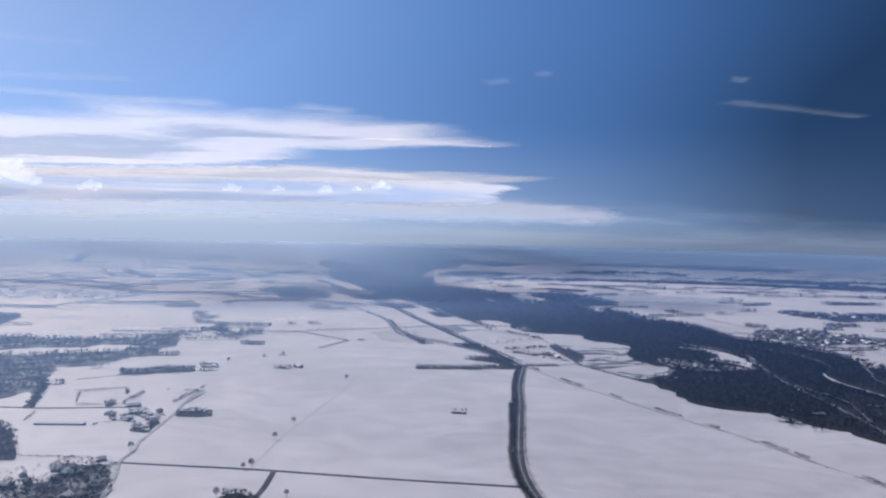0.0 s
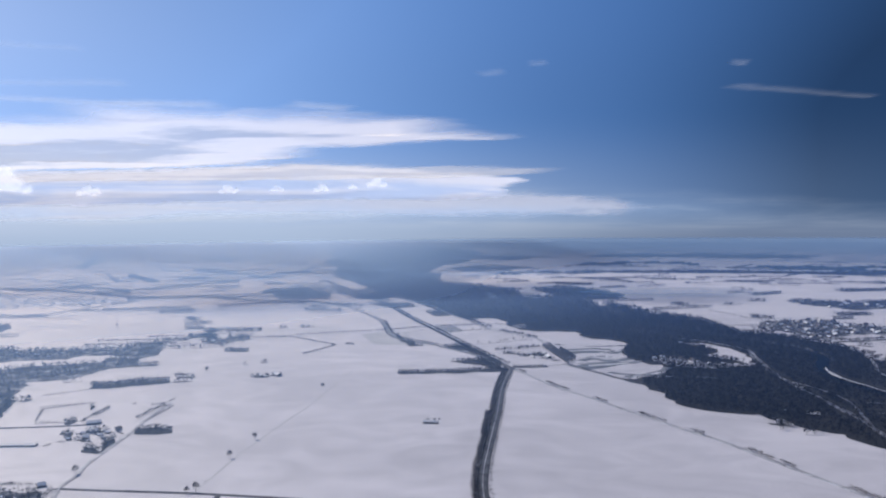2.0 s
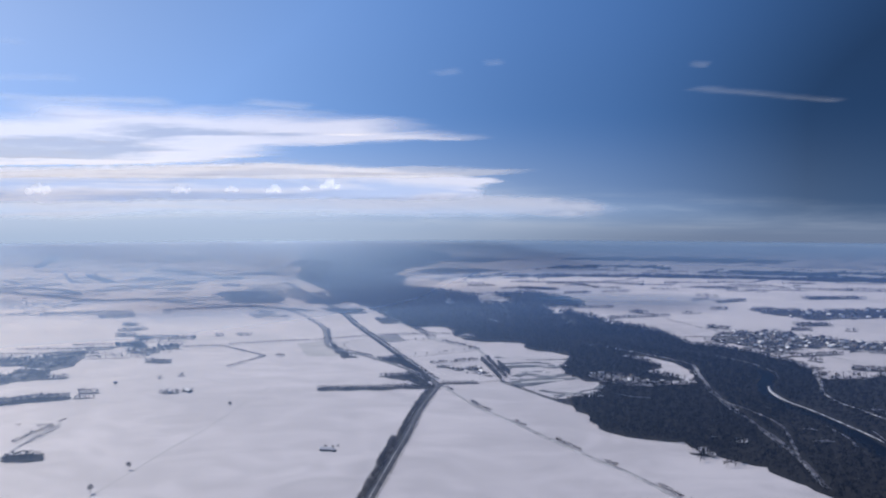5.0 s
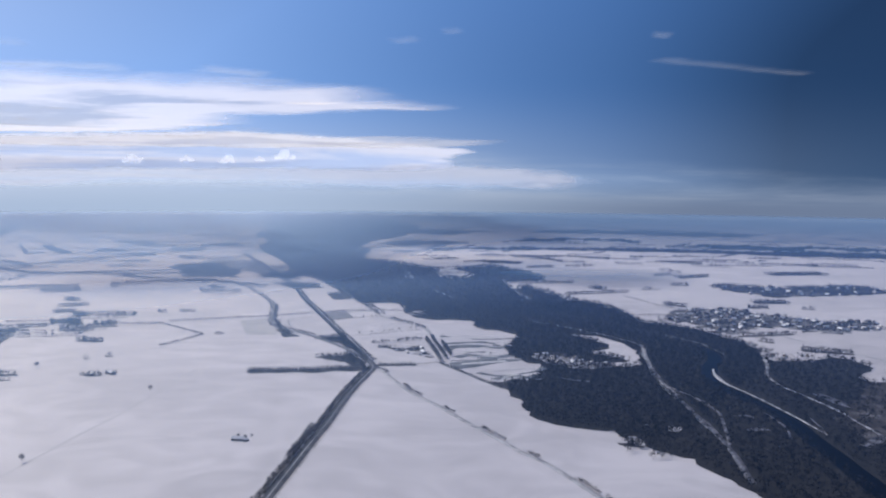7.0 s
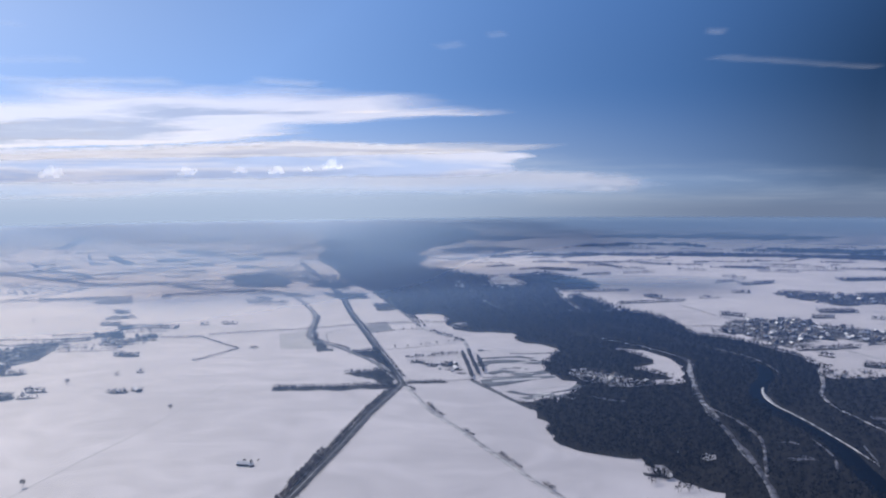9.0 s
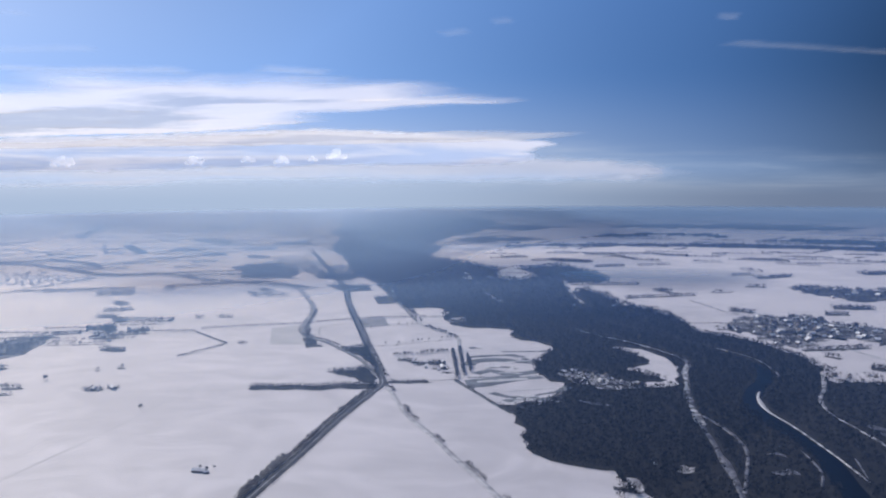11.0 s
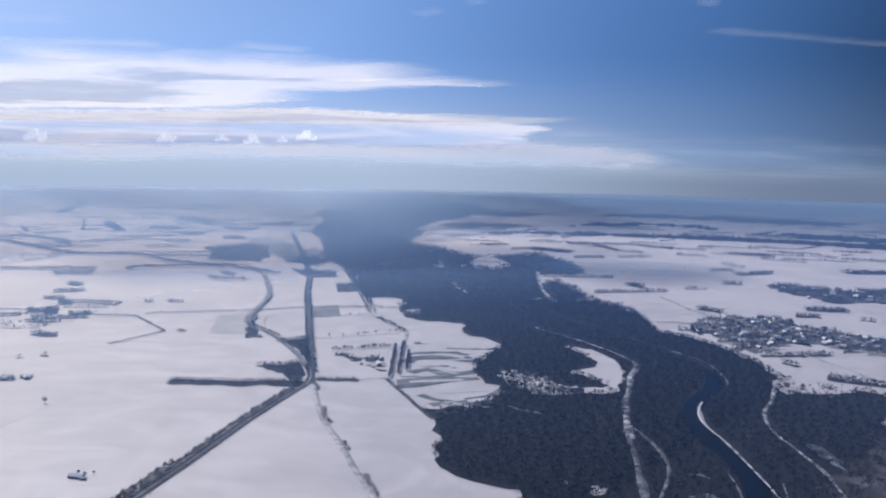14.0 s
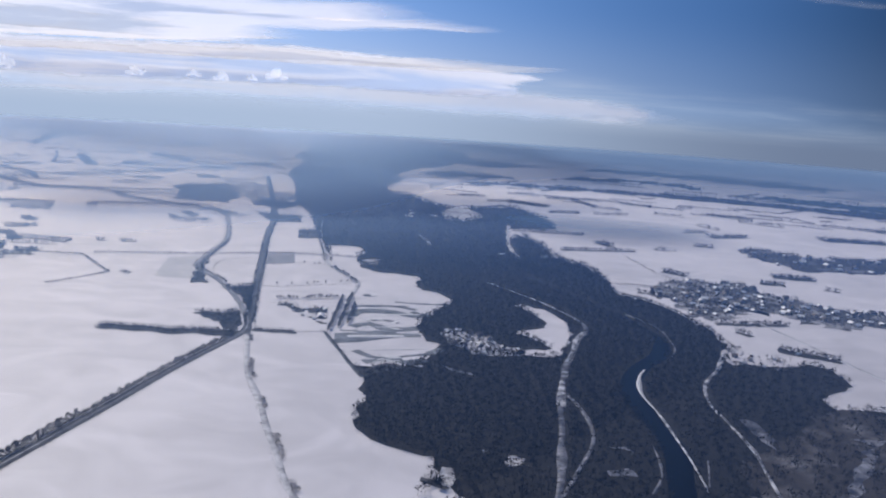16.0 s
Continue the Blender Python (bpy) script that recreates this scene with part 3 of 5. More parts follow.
# plan lines, metres
MAIN_ROAD = [(104, 1381), (118, 1353), (127, 1325), (131, 1300), (130, 1280), (126, 1255), (111, 1142), (102, 1030), (92, 930), (80, 803), (77, 729), (82, 665), (100, 560), (140, 430), (200, 250), (300, -60), (420, -500), (560, -1100), (760, -1900)]
NORTH_LINE = [(139, 1290), (126, 1332), (102, 1414), (62, 1545), (12, 1713), (-45, 1902), (-87, 2051), (-114, 2155), (-175, 2345), (-300, 2700), (-480, 3200)]
CURVE_ROAD = [(112, 1366), (105, 1379), (74, 1440), (40, 1495), (7, 1543), (-23, 1580), (-45, 1600), (-71, 1638), (-86, 1683), (-97, 1744), (-124, 1897), (-184, 2066), (-254, 2223), (-342, 2342), (-480, 2420)]
LANE = [(138, 1296), (161, 1231), (188, 1158), (220, 1097), (250, 1033), (277, 978), (300, 930), (323, 890), (352, 814), (377, 751), (420, 640), (470, 520), (540, 300), (640, -100), (720, -600)]
CROSS = [(-274, 1677), (-203, 1707), (-114, 1738), (-21, 1790), (47, 1815), (120, 1824), (158, 1826)]
HEDGE_F = [(224, 1331), (259, 1264), (283, 1217), (304, 1179)]
LANE_N = [(210, 1546), (198, 1632), (151, 1698), (115, 1761), (74, 1894), (33, 2019), (-26, 2257)]
RIVER = [(420, 1850), (520, 1690), (609, 1545), (632, 1490), (644, 1450), (642, 1403), (630, 1355), (607, 1313), (590, 1259), (585, 1210), (592, 1159), (603, 1114), (608, 1063), (604, 1017), (597, 930), (590, 780), (600, 600), (640, 400), (740, 120), (900, -150), (1050, -600), (1100, -1300)]
BANK = [(608, 1298), (600, 1275), (595, 1241), (596, 1204), (605, 1162), (610, 1128)]
BANK_TAIL = [(605, 1162), (613, 1100), (618, 1054), (620, 1021), (622, 991)]
THIN_BANKS = [[(614, 1565), (643, 1517), (656, 1468), (660, 1407), (649, 1361)], [(590, 1073), (589, 1013), (577, 977)], [(633, 1053), (624, 1000)]]
OXBOW = [(398, 1709), (465, 1629), (524, 1540), (549, 1469), (535, 1394), (521, 1305), (515, 1240), (510, 1151), (509, 1065), (504, 953), (490, 850)]
OXBOW_B = [(515, 1195), (532, 1140), (538, 1085), (533, 1045), (520, 997), (508, 955)]
DITCH = [(719, 1405), (696, 1328), (672, 1269), (663, 1204), (671, 1151), (678, 1092), (678, 1028), (675, 940), (660, 800)]
FAR_EDGE = [(-5, 2126), (-88, 2354), (-180, 2560), (-328, 3031), (-436, 3400), (-60, 3400), (-39, 3157), (3, 2972), (76, 2922), (145, 2792), (222, 2693), (287, 2711), (401, 2788), (458, 2688), (502, 2570), (518, 2413), (415, 2355), (422, 2213), (452, 2239), (487, 2136), (522, 1995), (589, 1883)]
FOREST = [(424, 945), (406, 992), (364, 1015), (343, 1023), (327, 1044), (319, 1075), (319, 1125), (306, 1182), (318, 1212), (340, 1223), (372, 1309),
          (347, 1343), (331, 1383), (328, 1428), (348, 1508), (357, 1562), (296, 1630), (281, 1706), (204, 1722), (170, 1770), (155, 1826), (160, 1872), (125, 1940),
(62, 1943), *FAR_EDGE, (607, 1774), (613, 1709), (660, 1666), (694, 1604), (721, 1524), (729, 1452), (716, 1368)]
FOREST_S = [(716, 1368), (791, 1369), (825, 1383), (840, 1313), (789, 1255), (797, 1221), (850, 1228), (1050, 1150), (1150, 800), (1000, 450), (620, 420), (520, 700), (470, 868), (451, 918), (424, 945)]
CRESCENT = [(451, 1571), (487, 1553), (517, 1508), (528, 1442), (525, 1387), (515, 1328), (483, 1310), (456, 1319), (482, 1342), (503, 1350), (494, 1374), (474, 1392), (460, 1423), (492, 1447), (488, 1497)]
RUINS = [(360, 1389), (395, 1391), (429, 1364), (447, 1342), (469, 1333), (467, 1311), (422, 1295), (386, 1328)]
GLADES = [[(220, 2623), (272, 2693), (335, 2538), (288, 2431), (241, 2441)], [(128, 2470), (153, 2514), (159, 2431)], [(122, 2596), (153, 2578), (141, 2548)], [(199, 2501), (221, 2495), (212, 2457)],
          [(212, 2171), (218, 2172), (261, 2043), (252, 2048)], [(383, 1984), (417, 2013), (414, 1984)], [(477, 1998), (519, 2022), (499, 1990)], [(459, 1015), (470, 1022), (480, 1011), (466, 1000)], [(438, 1026), (444, 1027), (448, 1021)], [(412, 956), (413, 985), (423, 977), (424, 954)], [(160, 1800), (190, 1830), (200, 1790), (180, 1770)]]
DIM_GLADES = [[(685, 1165), (697, 1160), (702, 1105), (695, 1104)], [(380, 1246), (407, 1230), (421, 1218), (404, 1221)], [(780, 1142), (812, 1146), (795, 1128)], [(792, 1112), (740, 1012), (733, 1013), (782, 1112)], [(640, 960), (665, 985), (672, 978), (650, 952)], [(545, 1010), (560, 1020), (566, 1008), (550, 1000)], [(550, 1060), (562, 1066), (568, 1056)]]
WOOD_PATH = [(407, 2406), (414, 2185), (431, 2030), (448, 1964)]
HAMLET_S = [(726, 1407), (798, 1395), (795, 1359), (752, 1346), (709, 1343)]

patch("stubble_field", [(-101, 1543), (-145, 1690), (-104, 1728), (-40, 1548)], 0.06, THIN_SNOW, "greyer field of thin snow over stubble", "field", sharp=True)
patch("fallow_field", [(-7, 1804), (34, 1834), (63, 1734), (22, 1706)], 0.06, GREY_FIELD, "grey fallow field beside a tree-lined road", "field", sharp=True)
patch("fallow_field", [(-28, 2316), (68, 2271), (57, 2163), (82, 2011), (36, 2032)], 0.07, GREY_FIELD, "grey fallow field at the edge of a wood", "field", sharp=True)
patch("forest_floor", [*FOREST, *FOREST_S[1:-1]], 0.12, WOOD_FLOOR, "near-black floor of the river wood", "forest floor", 3.0)
patch("snowy_clearing", CRESCENT, 0.3, SNOW, "crescent of open snow inside the river bend", "clearing", 2.5)
patch("snowy_clearing", RUINS, 0.3, STALE_SNOW, "trodden snow round a hamlet in the wood", "clearing", 2.5)
for g in GLADES:
    patch("snowy_clearing", g, 0.3, STALE_SNOW, "small snowy glade in the dark wood", "clearing", 2.0)
for g in DIM_GLADES:
    patch("dim_clearing", g, 0.26, DULL_ICE, "thin patchy snow in a gap of the wood", "clearing", 2.5, 31)
ribbon("river", RIVER, lambda t: 4 + 16 * np.clip((t - 0.125) * 40, 0, 1), 0.35, WATER, "open dark-blue river water between snowy banks", "water", 0.06, 4, 2.0)
for k, line in enumerate(THIN_BANKS):
    ribbon("river_bank", line, 1.7, 0.6, DULL_ICE, "broken snowy edge of the river", "bank", 0.8, 22 + k)
ribbon("river_bank", BANK, lambda t: 1.2 + 4.8 * np.exp(-((t - 0.30) / 0.24) ** 2), 0.7, BANK_SNOW, "white snow-covered bank beside the river", "bank", 0.6, 5)
ribbon("river_bank", BANK_TAIL, 1.5, 0.66, ICE, "broken snowy bank below the river bend", "bank", 0.9, 33)
ribbon("frozen_channel", OXBOW[7:], 6.0, 0.45, DULL_ICE, "old river arm under thin grey ice", "channel", 0.4, 21)
ribbon("frozen_channel", OXBOW[:8], lambda t: 3.5 + 5.0 * np.clip((t - 0.35) * 5, 0, 1), 0.5, ICE, "old river arm frozen over and snow-dusted", "channel", 0.35, 6)
ribbon("frozen_channel", OXBOW_B, 4.0, 0.5, DULL_ICE, "narrow frozen side arm in the wood", "channel", 0.45, 7)
ribbon("frozen_channel", DITCH, 3.6, 0.5, ICE, "narrow snow-filled ditch through the wood", "channel", 0.45, 8)
ribbon("forest_path", WOOD_PATH, 9, 0.5, STALE_SNOW, "snow-covered path in the wood", "path", 0.3, 9)
ribbon("road", MAIN_ROAD, 9.5, 0.35, ASPHALT, "cleared dark asphalt road between snowy fields", "road", 0.04, 10)
ribbon("slush_strip", MAIN_ROAD, 0.55, 0.46, TRACK, "pale strip of slush along the middle of the asphalt", "slush", 0.4, 30)
ribbon("road", NORTH_LINE, 8, 0.4, ASPHALT, "straight dark road lined by trees", "road", 0.05, 11)
ribbon("road", CURVE_ROAD, 7.5, 0.33, GREY_FIELD, "winding grey road beside a brook", "road", 0.08, 12)
ribbon("lane", LANE, 5.5, 0.3, TRACK, "narrow snowy farm lane with scrub", "lane", 0.10, 13)
ribbon("road", CROSS, 6, 0.3, TRACK, "grey field road across the snow", "road", 0.08, 14)
ribbon("lane", LANE_N, 6, 0.3, TRACK, "snowy lane with scattered trees", "lane", 0.1, 15)
ribbon("lane", [(-307, 1069), (-307, 999), (-299, 911), (-295, 814), (-288, 774), (-287, 740), (-269, 673), (-250, 560)], 4, 0.3, TRACK, "faint snowy field track", "lane", 0.1, 16)
ribbon("lane", [(-166, 735), (-160, 830), (-151, 903), (-142, 973), (-128, 1063), (-117, 1195), (-108, 1290)], 1.8, 0.05, THIN_SNOW, "faint snowed-over field track", "lane", 0.4, 32)
ribbon("road", [(-290, 738), (-240, 733), (-173, 727), (-105, 717), (-35, 706), (78, 692)], 4.5, 0.3, ASPHALT, "thin dark field road", "road", 0.05, 17)
ribbon("lane", [(-144, 721), (-143, 674), (-146, 630), (-150, 560)], 4.5, 0.3, ASPHALT, "short dark side lane", "lane", 0.05, 18)
ribbon("road", [(-600, 940), (-505, 945), (-465, 944), (-392, 953), (-349, 963)], 5, 0.3, ASPHALT, "dark village road", "road", 0.06, 19)
ribbon("road", [(800, 1610), (815, 1564), (845, 1481), (869, 1406), (892, 1347), (930, 1250)], 5, 0.3, TRACK, "grey road towards a village", "road", 0.1, 20)

# ---------------------------------------------------------------- woods
lines_in_wood = [(RIVER, 4.0), (RIVER[5:16], 10.5), *((line, 1.5) for line in THIN_BANKS), (OXBOW, 4.0), (OXBOW_B, 1.6), (DITCH, 2.2), (BANK, 4.5), (BANK_TAIL, 1.0), (WOOD_PATH, 6)]
clear_in_wood = [CRESCENT, RUINS, HAMLET_S, *GLADES, *DIM_GLADES]


def cleared(p):
    for line, d in lines_in_wood:
        p = p[away(p, line, d)]
    for poly in clear_in_wood:
        p = p[~inside(p, poly)]
    return p


f_line = smooth_line(FOREST, 14.0, 0, 1, True)
near = cleared(scatter(f_line, 6.0, 61, 0.04))
far_wood = near[:, 1] > 1950 + 350 * np.random.default_rng(60).uniform(0, 1, len(near)) ** 2
stand("river_wood", near[~far_wood], WOOD_SHAPES, TWIGS, "dense bare winter wood along the river", "wood", 0.95, 1.15, 62, 0.72)
farp = scatter(f_line, 14.0, 63)
stand("far_river_wood", cleared(farp[farp[:, 1] > 1800]), FAR_SHAPES, TWIGS, "far dark wood filling the river valley", "wood", 0.8, 1.2, 64)
OPEN_WOOD = [(655, 1000), (690, 1090), (740, 1150), (800, 1225), (870, 1195), (1000, 1100), (980, 880), (820, 800), (690, 860)]
patch("snowy_wood_floor", OPEN_WOOD, 0.2, THIN_LITTER, "patchy snow and litter in an open wood", "forest floor", 4.0)
south = cleared(scatter(smooth_line(FOREST_S, 14.0, 0, 1, True), 7.0, 65, 0.10))
south = south[~inside(south, OPEN_WOOD) | (np.random.default_rng(67).uniform(0, 1, len(south)) < 0.55)]
stand("river_wood", south, WOOD_SHAPES, TWIGS, "sparser bare wood with snow between the trunks", "wood", 0.75, 1.15, 66, 0.8)

# ---------------------------------------------------------------- hedges and small woods
def hedge(points, spacing, seed, label, wide=1.5, shapes=None, skip=0.05, mat=None, rows=2, lo=0.7, hi=1.2, category="hedge"):
    p = np.concatenate([along(points, spacing, seed + 7 * k, (k - (rows - 1) / 2) * wide, min(1.2, wide * 0.4), skip) for k in range(rows)])
    return stand("hedge", p, shapes or BUSH_SHAPES, mat or SCRUB, label, category, lo, hi, seed)


EAST_WOODS = [(638, 2792, 687, 2810, 14), (699, 2818, 740, 2830, 12), (658, 2982, 730, 2934, 16), (749, 3148, 843, 3106, 20), (822, 2909, 911, 2884, 12), (927, 3139, 983, 3161, 14), (855, 2538, 917, 2572, 18), (920, 2707, 964, 2634, 12),
              (913, 2483, 1013, 2537, 30), (844, 2317, 883, 2309, 22), (1071, 2866, 1176, 2809, 16), (1179, 3063, 1327, 2925, 14), (1327, 2925, 1483, 2869, 22), (1215, 2597, 1385, 2616, 60), (1386, 3609, 1720, 3477, 70), (735, 2205, 784, 2210, 10), (618, 2241, 645, 2197, 18), (1154, 3234, 1208, 3213, 16)]
WEST_WOODS = [(-1332, 2975, -1244, 3046, 30), (-1258, 3141, -1181, 3150, 30), (-1316, 3435, -1110, 3152, 40), (-1056, 3262, -966, 3315, 45), (-1107, 3605, -929, 3570, 45), (-861, 3100, -779, 3116, 40), (-794, 3347, -678, 3392, 50), (-785, 2832, -711, 2867, 20), (-780, 2682, -708, 2715, 16),
              (-477, 2796, -350, 2854, 24), (-666, 3035, -590, 3012, 35), (-1073, 2586, -917, 2659, 20), (-257, 2485, -159, 2455, 90), (-1005, 2792, -917, 2843, 20), (-1573, 3516, -1594, 3741, 40), (-1161, 3870, -970, 3893, 50), (-753, 3557, -609, 3631, 50)]


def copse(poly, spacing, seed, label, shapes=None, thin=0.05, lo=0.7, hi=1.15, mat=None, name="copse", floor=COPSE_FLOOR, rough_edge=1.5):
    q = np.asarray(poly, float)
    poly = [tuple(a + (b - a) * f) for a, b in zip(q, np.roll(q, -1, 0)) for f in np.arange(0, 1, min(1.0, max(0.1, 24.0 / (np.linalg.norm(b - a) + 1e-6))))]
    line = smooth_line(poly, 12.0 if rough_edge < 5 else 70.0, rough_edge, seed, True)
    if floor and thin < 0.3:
        patch("copse_floor", line if rough_edge > 5 else poly, 0.14, floor, "snow and leaf litter under bare trees, tree shade painted in", "forest floor", 2.0, seed)
    return stand(name, scatter(line, spacing, seed, thin), shapes or WOOD_SHAPES, mat or TWIGS, label, "wood", lo, hi, seed)


def strip(a, b, width):
    """A narrow plan area along a line, with straight, slightly uneven sides."""
    a, b = np.array(a, float), np.array(b, float)
    size = np.linalg.norm(b - a)
    d = (b - a) / size
    n = np.array([-d[1], d[0]]) * width / 2
    r = np.random.default_rng(int(abs(a[0]) + 7 * abs(b[1])) + 3)
    f = np.linspace(0, 1, max(3, int(size / 22) + 1))
    one = [tuple(a + (b - a) * t + n * r.uniform(0.75, 1.15)) for t in f]
    two = [tuple(a + (b - a) * t - n * r.uniform(0.75, 1.15)) for t in f[::-1]]
    return one + two


copse(strip((-36, 1268), (128, 1288), 24), 3.4, 101, "narrow dense windbreak wood across the snow", lo=0.4, hi=0.6)
copse(strip((141, 1311), (188, 1316), 13), 3.2, 102, "low dark thicket beside the junction", lo=0.28, hi=0.45)
hedge([(188, 1317), (225, 1330)], 2.4, 104, "thin hedge across the snow", 1.2, lo=0.3, hi=0.6)
ribbon("field_ditch", HEDGE_F, 4.2, 0.2, REEDS, "dark wet ditch along a field edge", "ditch", 0.25, 103)
hedge(HEDGE_F, 2.2, 103, "low dark hedge along a field edge", 1.6, lo=0.4, hi=0.75)
copse([(39, 1361), (52, 1374), (76, 1378), (88, 1400), (100, 1372), (118, 1328), (121, 1308), (107, 1306), (80, 1337), (62, 1347)], 4.2, 104, "spur of bare wood by the road junction", lo=0.45, hi=0.75)
copse([(20, 1516), (58, 1538), (70, 1520), (98, 1420), (121, 1350), (106, 1392), (68, 1462)], 4.0, 105, "triangular bare copse between two roads", lo=0.5, hi=0.8)
copse([(-34, 1525), (-10, 1530), (-30, 1570), (-55, 1620), (-75, 1690), (-62, 1600)], 5.5, 107, "bare trees along a brook", lo=0.4, hi=0.7)
hedge(CURVE_ROAD[1:], 3.4, 108, "bare shrubs lining a winding road", 9.5, skip=0.25, lo=0.4, hi=0.85)
hedge(CURVE_ROAD[4:11], 2.4, 114, "dark scrub along a brook beside a winding road", 2.5, lo=0.5, hi=0.95).location = (7.5, 1.5, 0)
hedge([(-33, 1609), (-49, 1657), (-54, 1697), (-36, 1725), (-16, 1744)], 2.6, 120, "thin hedge in a wide arc across the snow", 0.8, rows=1, skip=0.15, lo=0.3, hi=0.6)
hedge(NORTH_LINE[1:], 2.2, 109, "rows of bare trees lining a straight road", 10.5, WOOD_SHAPES, 0.1, TWIGS, lo=0.35, hi=0.62, category="tree row")
hedge(CROSS, 3.2, 110, "dark hedge along a field road", 3.0, lo=0.6, hi=1.1)
copse([(-201, 2297), (-89, 2295), (-61, 2198), (-122, 2170)], 6.0, 870, "small bare wood between two roads", lo=0.4, hi=0.7, thin=0.1)
copse([(-34, 2083), (2, 2124), (33, 2001), (-1, 1983)], 6.0, 871, "small bare wood beside a lane", lo=0.4, hi=0.7, thin=0.1)
copse([(-427, 2737), (-213, 2700), (-131, 2467), (-182, 2389), (-360, 2573)], 12.0, 872, "far thin wood between two roads", FAR_SHAPES, thin=0.35)
hedge([(-45, 2347), (23, 2094), (94, 1849)], 3.0, 873, "dense dark trees along a lane", 6.0, WOOD_SHAPES, 0.1, TWIGS, lo=0.4, hi=0.7, category="tree row")
hedge([(33, 1699), (76, 1729), (116, 1742)], 4.0, 111, "low field hedge", 1.0, lo=0.4, hi=0.8)
hedge([(69, 1536), (112, 1555), (193, 1605)], 2.8, 112, "low field hedge", 1.0, lo=0.25, hi=0.6)
hedge([(116, 1473), (155, 1487), (197, 1512)], 3.0, 113, "low field hedge", 1.5, lo=0.4, hi=0.9)
for k in range(0, len(LANE) - 2):
    a, e = np.array(LANE[k], float), np.array(LANE[k + 1], float)
    side = np.array(((e - a)[1], -(e - a)[0])) / np.linalg.norm(e - a) * (-4.2)
    f0, f1 = ((0.1, 0.5), (0.45, 0.95), (0.0, 0.3))[k % 3]
    hedge([tuple(a + (e - a) * f0 + side), tuple(a + (e - a) * f1 + side)], 2.0, 700 + k, "clump of dark scrub beside a farm lane", 1.6, skip=0.15, lo=0.4, hi=0.95)
    hedge([tuple(a - side), tuple(e - side)], 8.0, 720 + k, "sparse low scrub beside a farm lane", 1.0, rows=1, skip=0.4, lo=0.25, hi=0.5)
hedge([(-26, 2257), (33, 2019), (74, 1894), (115, 1761)], 6.0, 115, "dense bare shrubs along a lane", 10.0, WOOD_SHAPES, 0.1, TWIGS, lo=0.5, hi=0.9)
hedge([(-268, 1641), (-220, 1591), (-172, 1542)], 2.4, 116, "thin hedge that meets another at a sharp corner", 1.8, lo=0.55, hi=0.95)
hedge([(-172, 1542), (-192, 1491), (-212, 1440)], 2.4, 119, "thin hedge that meets another at a sharp corner", 1.8, lo=0.55, hi=0.95)
hedge([(-156, 1548), (-140, 1547)], 2.0, 117, "short piece of hedge", 2.5)
hedge([(-119, 1195), (-130, 1063), (-144, 973), (-153, 903), (-162, 830), (-168, 735)], 12.0, 118, "sparse weeds along a field track", 1.0, rows=1, skip=0.6, lo=0.15, hi=0.35)
# open ground north of the wood with thin scrub
patch("wet_meadow", [(223, 1507), (362, 1548), (334, 1410), (347, 1352), (375, 1310), (357, 1260), (308, 1211), (293, 1207), (248, 1304)], 0.1, SNOW, "snowy river meadow with wet hollows", "field", 2)
WET = [([(228, 1538), (246, 1543)], 6), ([(239, 1417), (246, 1442), (274, 1456), (299, 1454), (317, 1445), (335, 1465)], 17), ([(279, 1516), (315, 1518), (357, 1523)], 6), ([(251, 1365), (269, 1388), (294, 1372), (313, 1377), (330, 1390)], 12),
       ([(240, 1315), (266, 1322), (294, 1336), (317, 1344), (341, 1353)], 30), ([(278, 1270), (298, 1253), (318, 1253), (339, 1268), (355, 1279), (374, 1307)], 12), ([(297, 1226), (320, 1241), (342, 1242), (357, 1260)], 14),
       ([(229, 1475), (253, 1482), (283, 1491), (316, 1481)], 8), ([(262, 1400), (285, 1410), (305, 1402)], 6), ([(240, 1345), (270, 1349), (300, 1352)], 6)]
for k, (line, w) in enumerate(WET):
    ribbon("meadow_hollow", line, w * 1.25, 0.22 + 0.005 * k, REEDS, "wet reedy hollow across a snowy meadow", "ditch", 0.5, 120 + k)
    hedge(line, 5.0, 120 + k, "low reeds and scrub in a wet hollow", w * 0.35, rows=3, skip=0.4, lo=0.15, hi=0.4)
    a, e = np.array(line[0], float), np.array(line[-1], float)
    if w > 11:
        ribbon("snow_tongue", [tuple(a + (e - a) * 0.15), tuple(a + (e - a) * 0.5 + (3, 2)), tuple(a + (e - a) * 0.8)], w * 0.22, 0.4, BANK_SNOW, "tongue of snow across a wet hollow", "bank", 0.6, 180 + k)
r = np.random.default_rng(77)
for k in range(34):
    line, w = WET[int(r.integers(0, len(WET)))]
    q = along(line, 4.0, 900 + k, 0, w * 0.5)
    c = q[int(r.integers(0, len(q)))]
    ln, dp = float(r.uniform(8, 26)), float(r.uniform(1.5, 5.0))
    mat = REEDS if k % 3 else BANK_SNOW
    ribbon("meadow_hollow" if k % 3 else "snow_tongue", [tuple(c - (ln / 2, r.normal(0, 3))), tuple(c + (0, dp)), tuple(c + (ln / 2, r.normal(2, 3)))], lambda t, d=dp: 0.6 + 2 * d * np.sin(math.pi * t), 0.30 + 0.004 * k, mat,
           "small wet hollow in a snowy meadow" if k % 3 else "tongue of snow across a wet hollow", "ditch" if k % 3 else "bank", 0.35, 940 + k)
copse([(131, 1442), (143, 1436), (160, 1414), (170, 1410), (169, 1424), (141, 1455), (131, 1452)], 3.6, 127, "brownish garden trees round a farm", lo=0.3, hi=0.5)
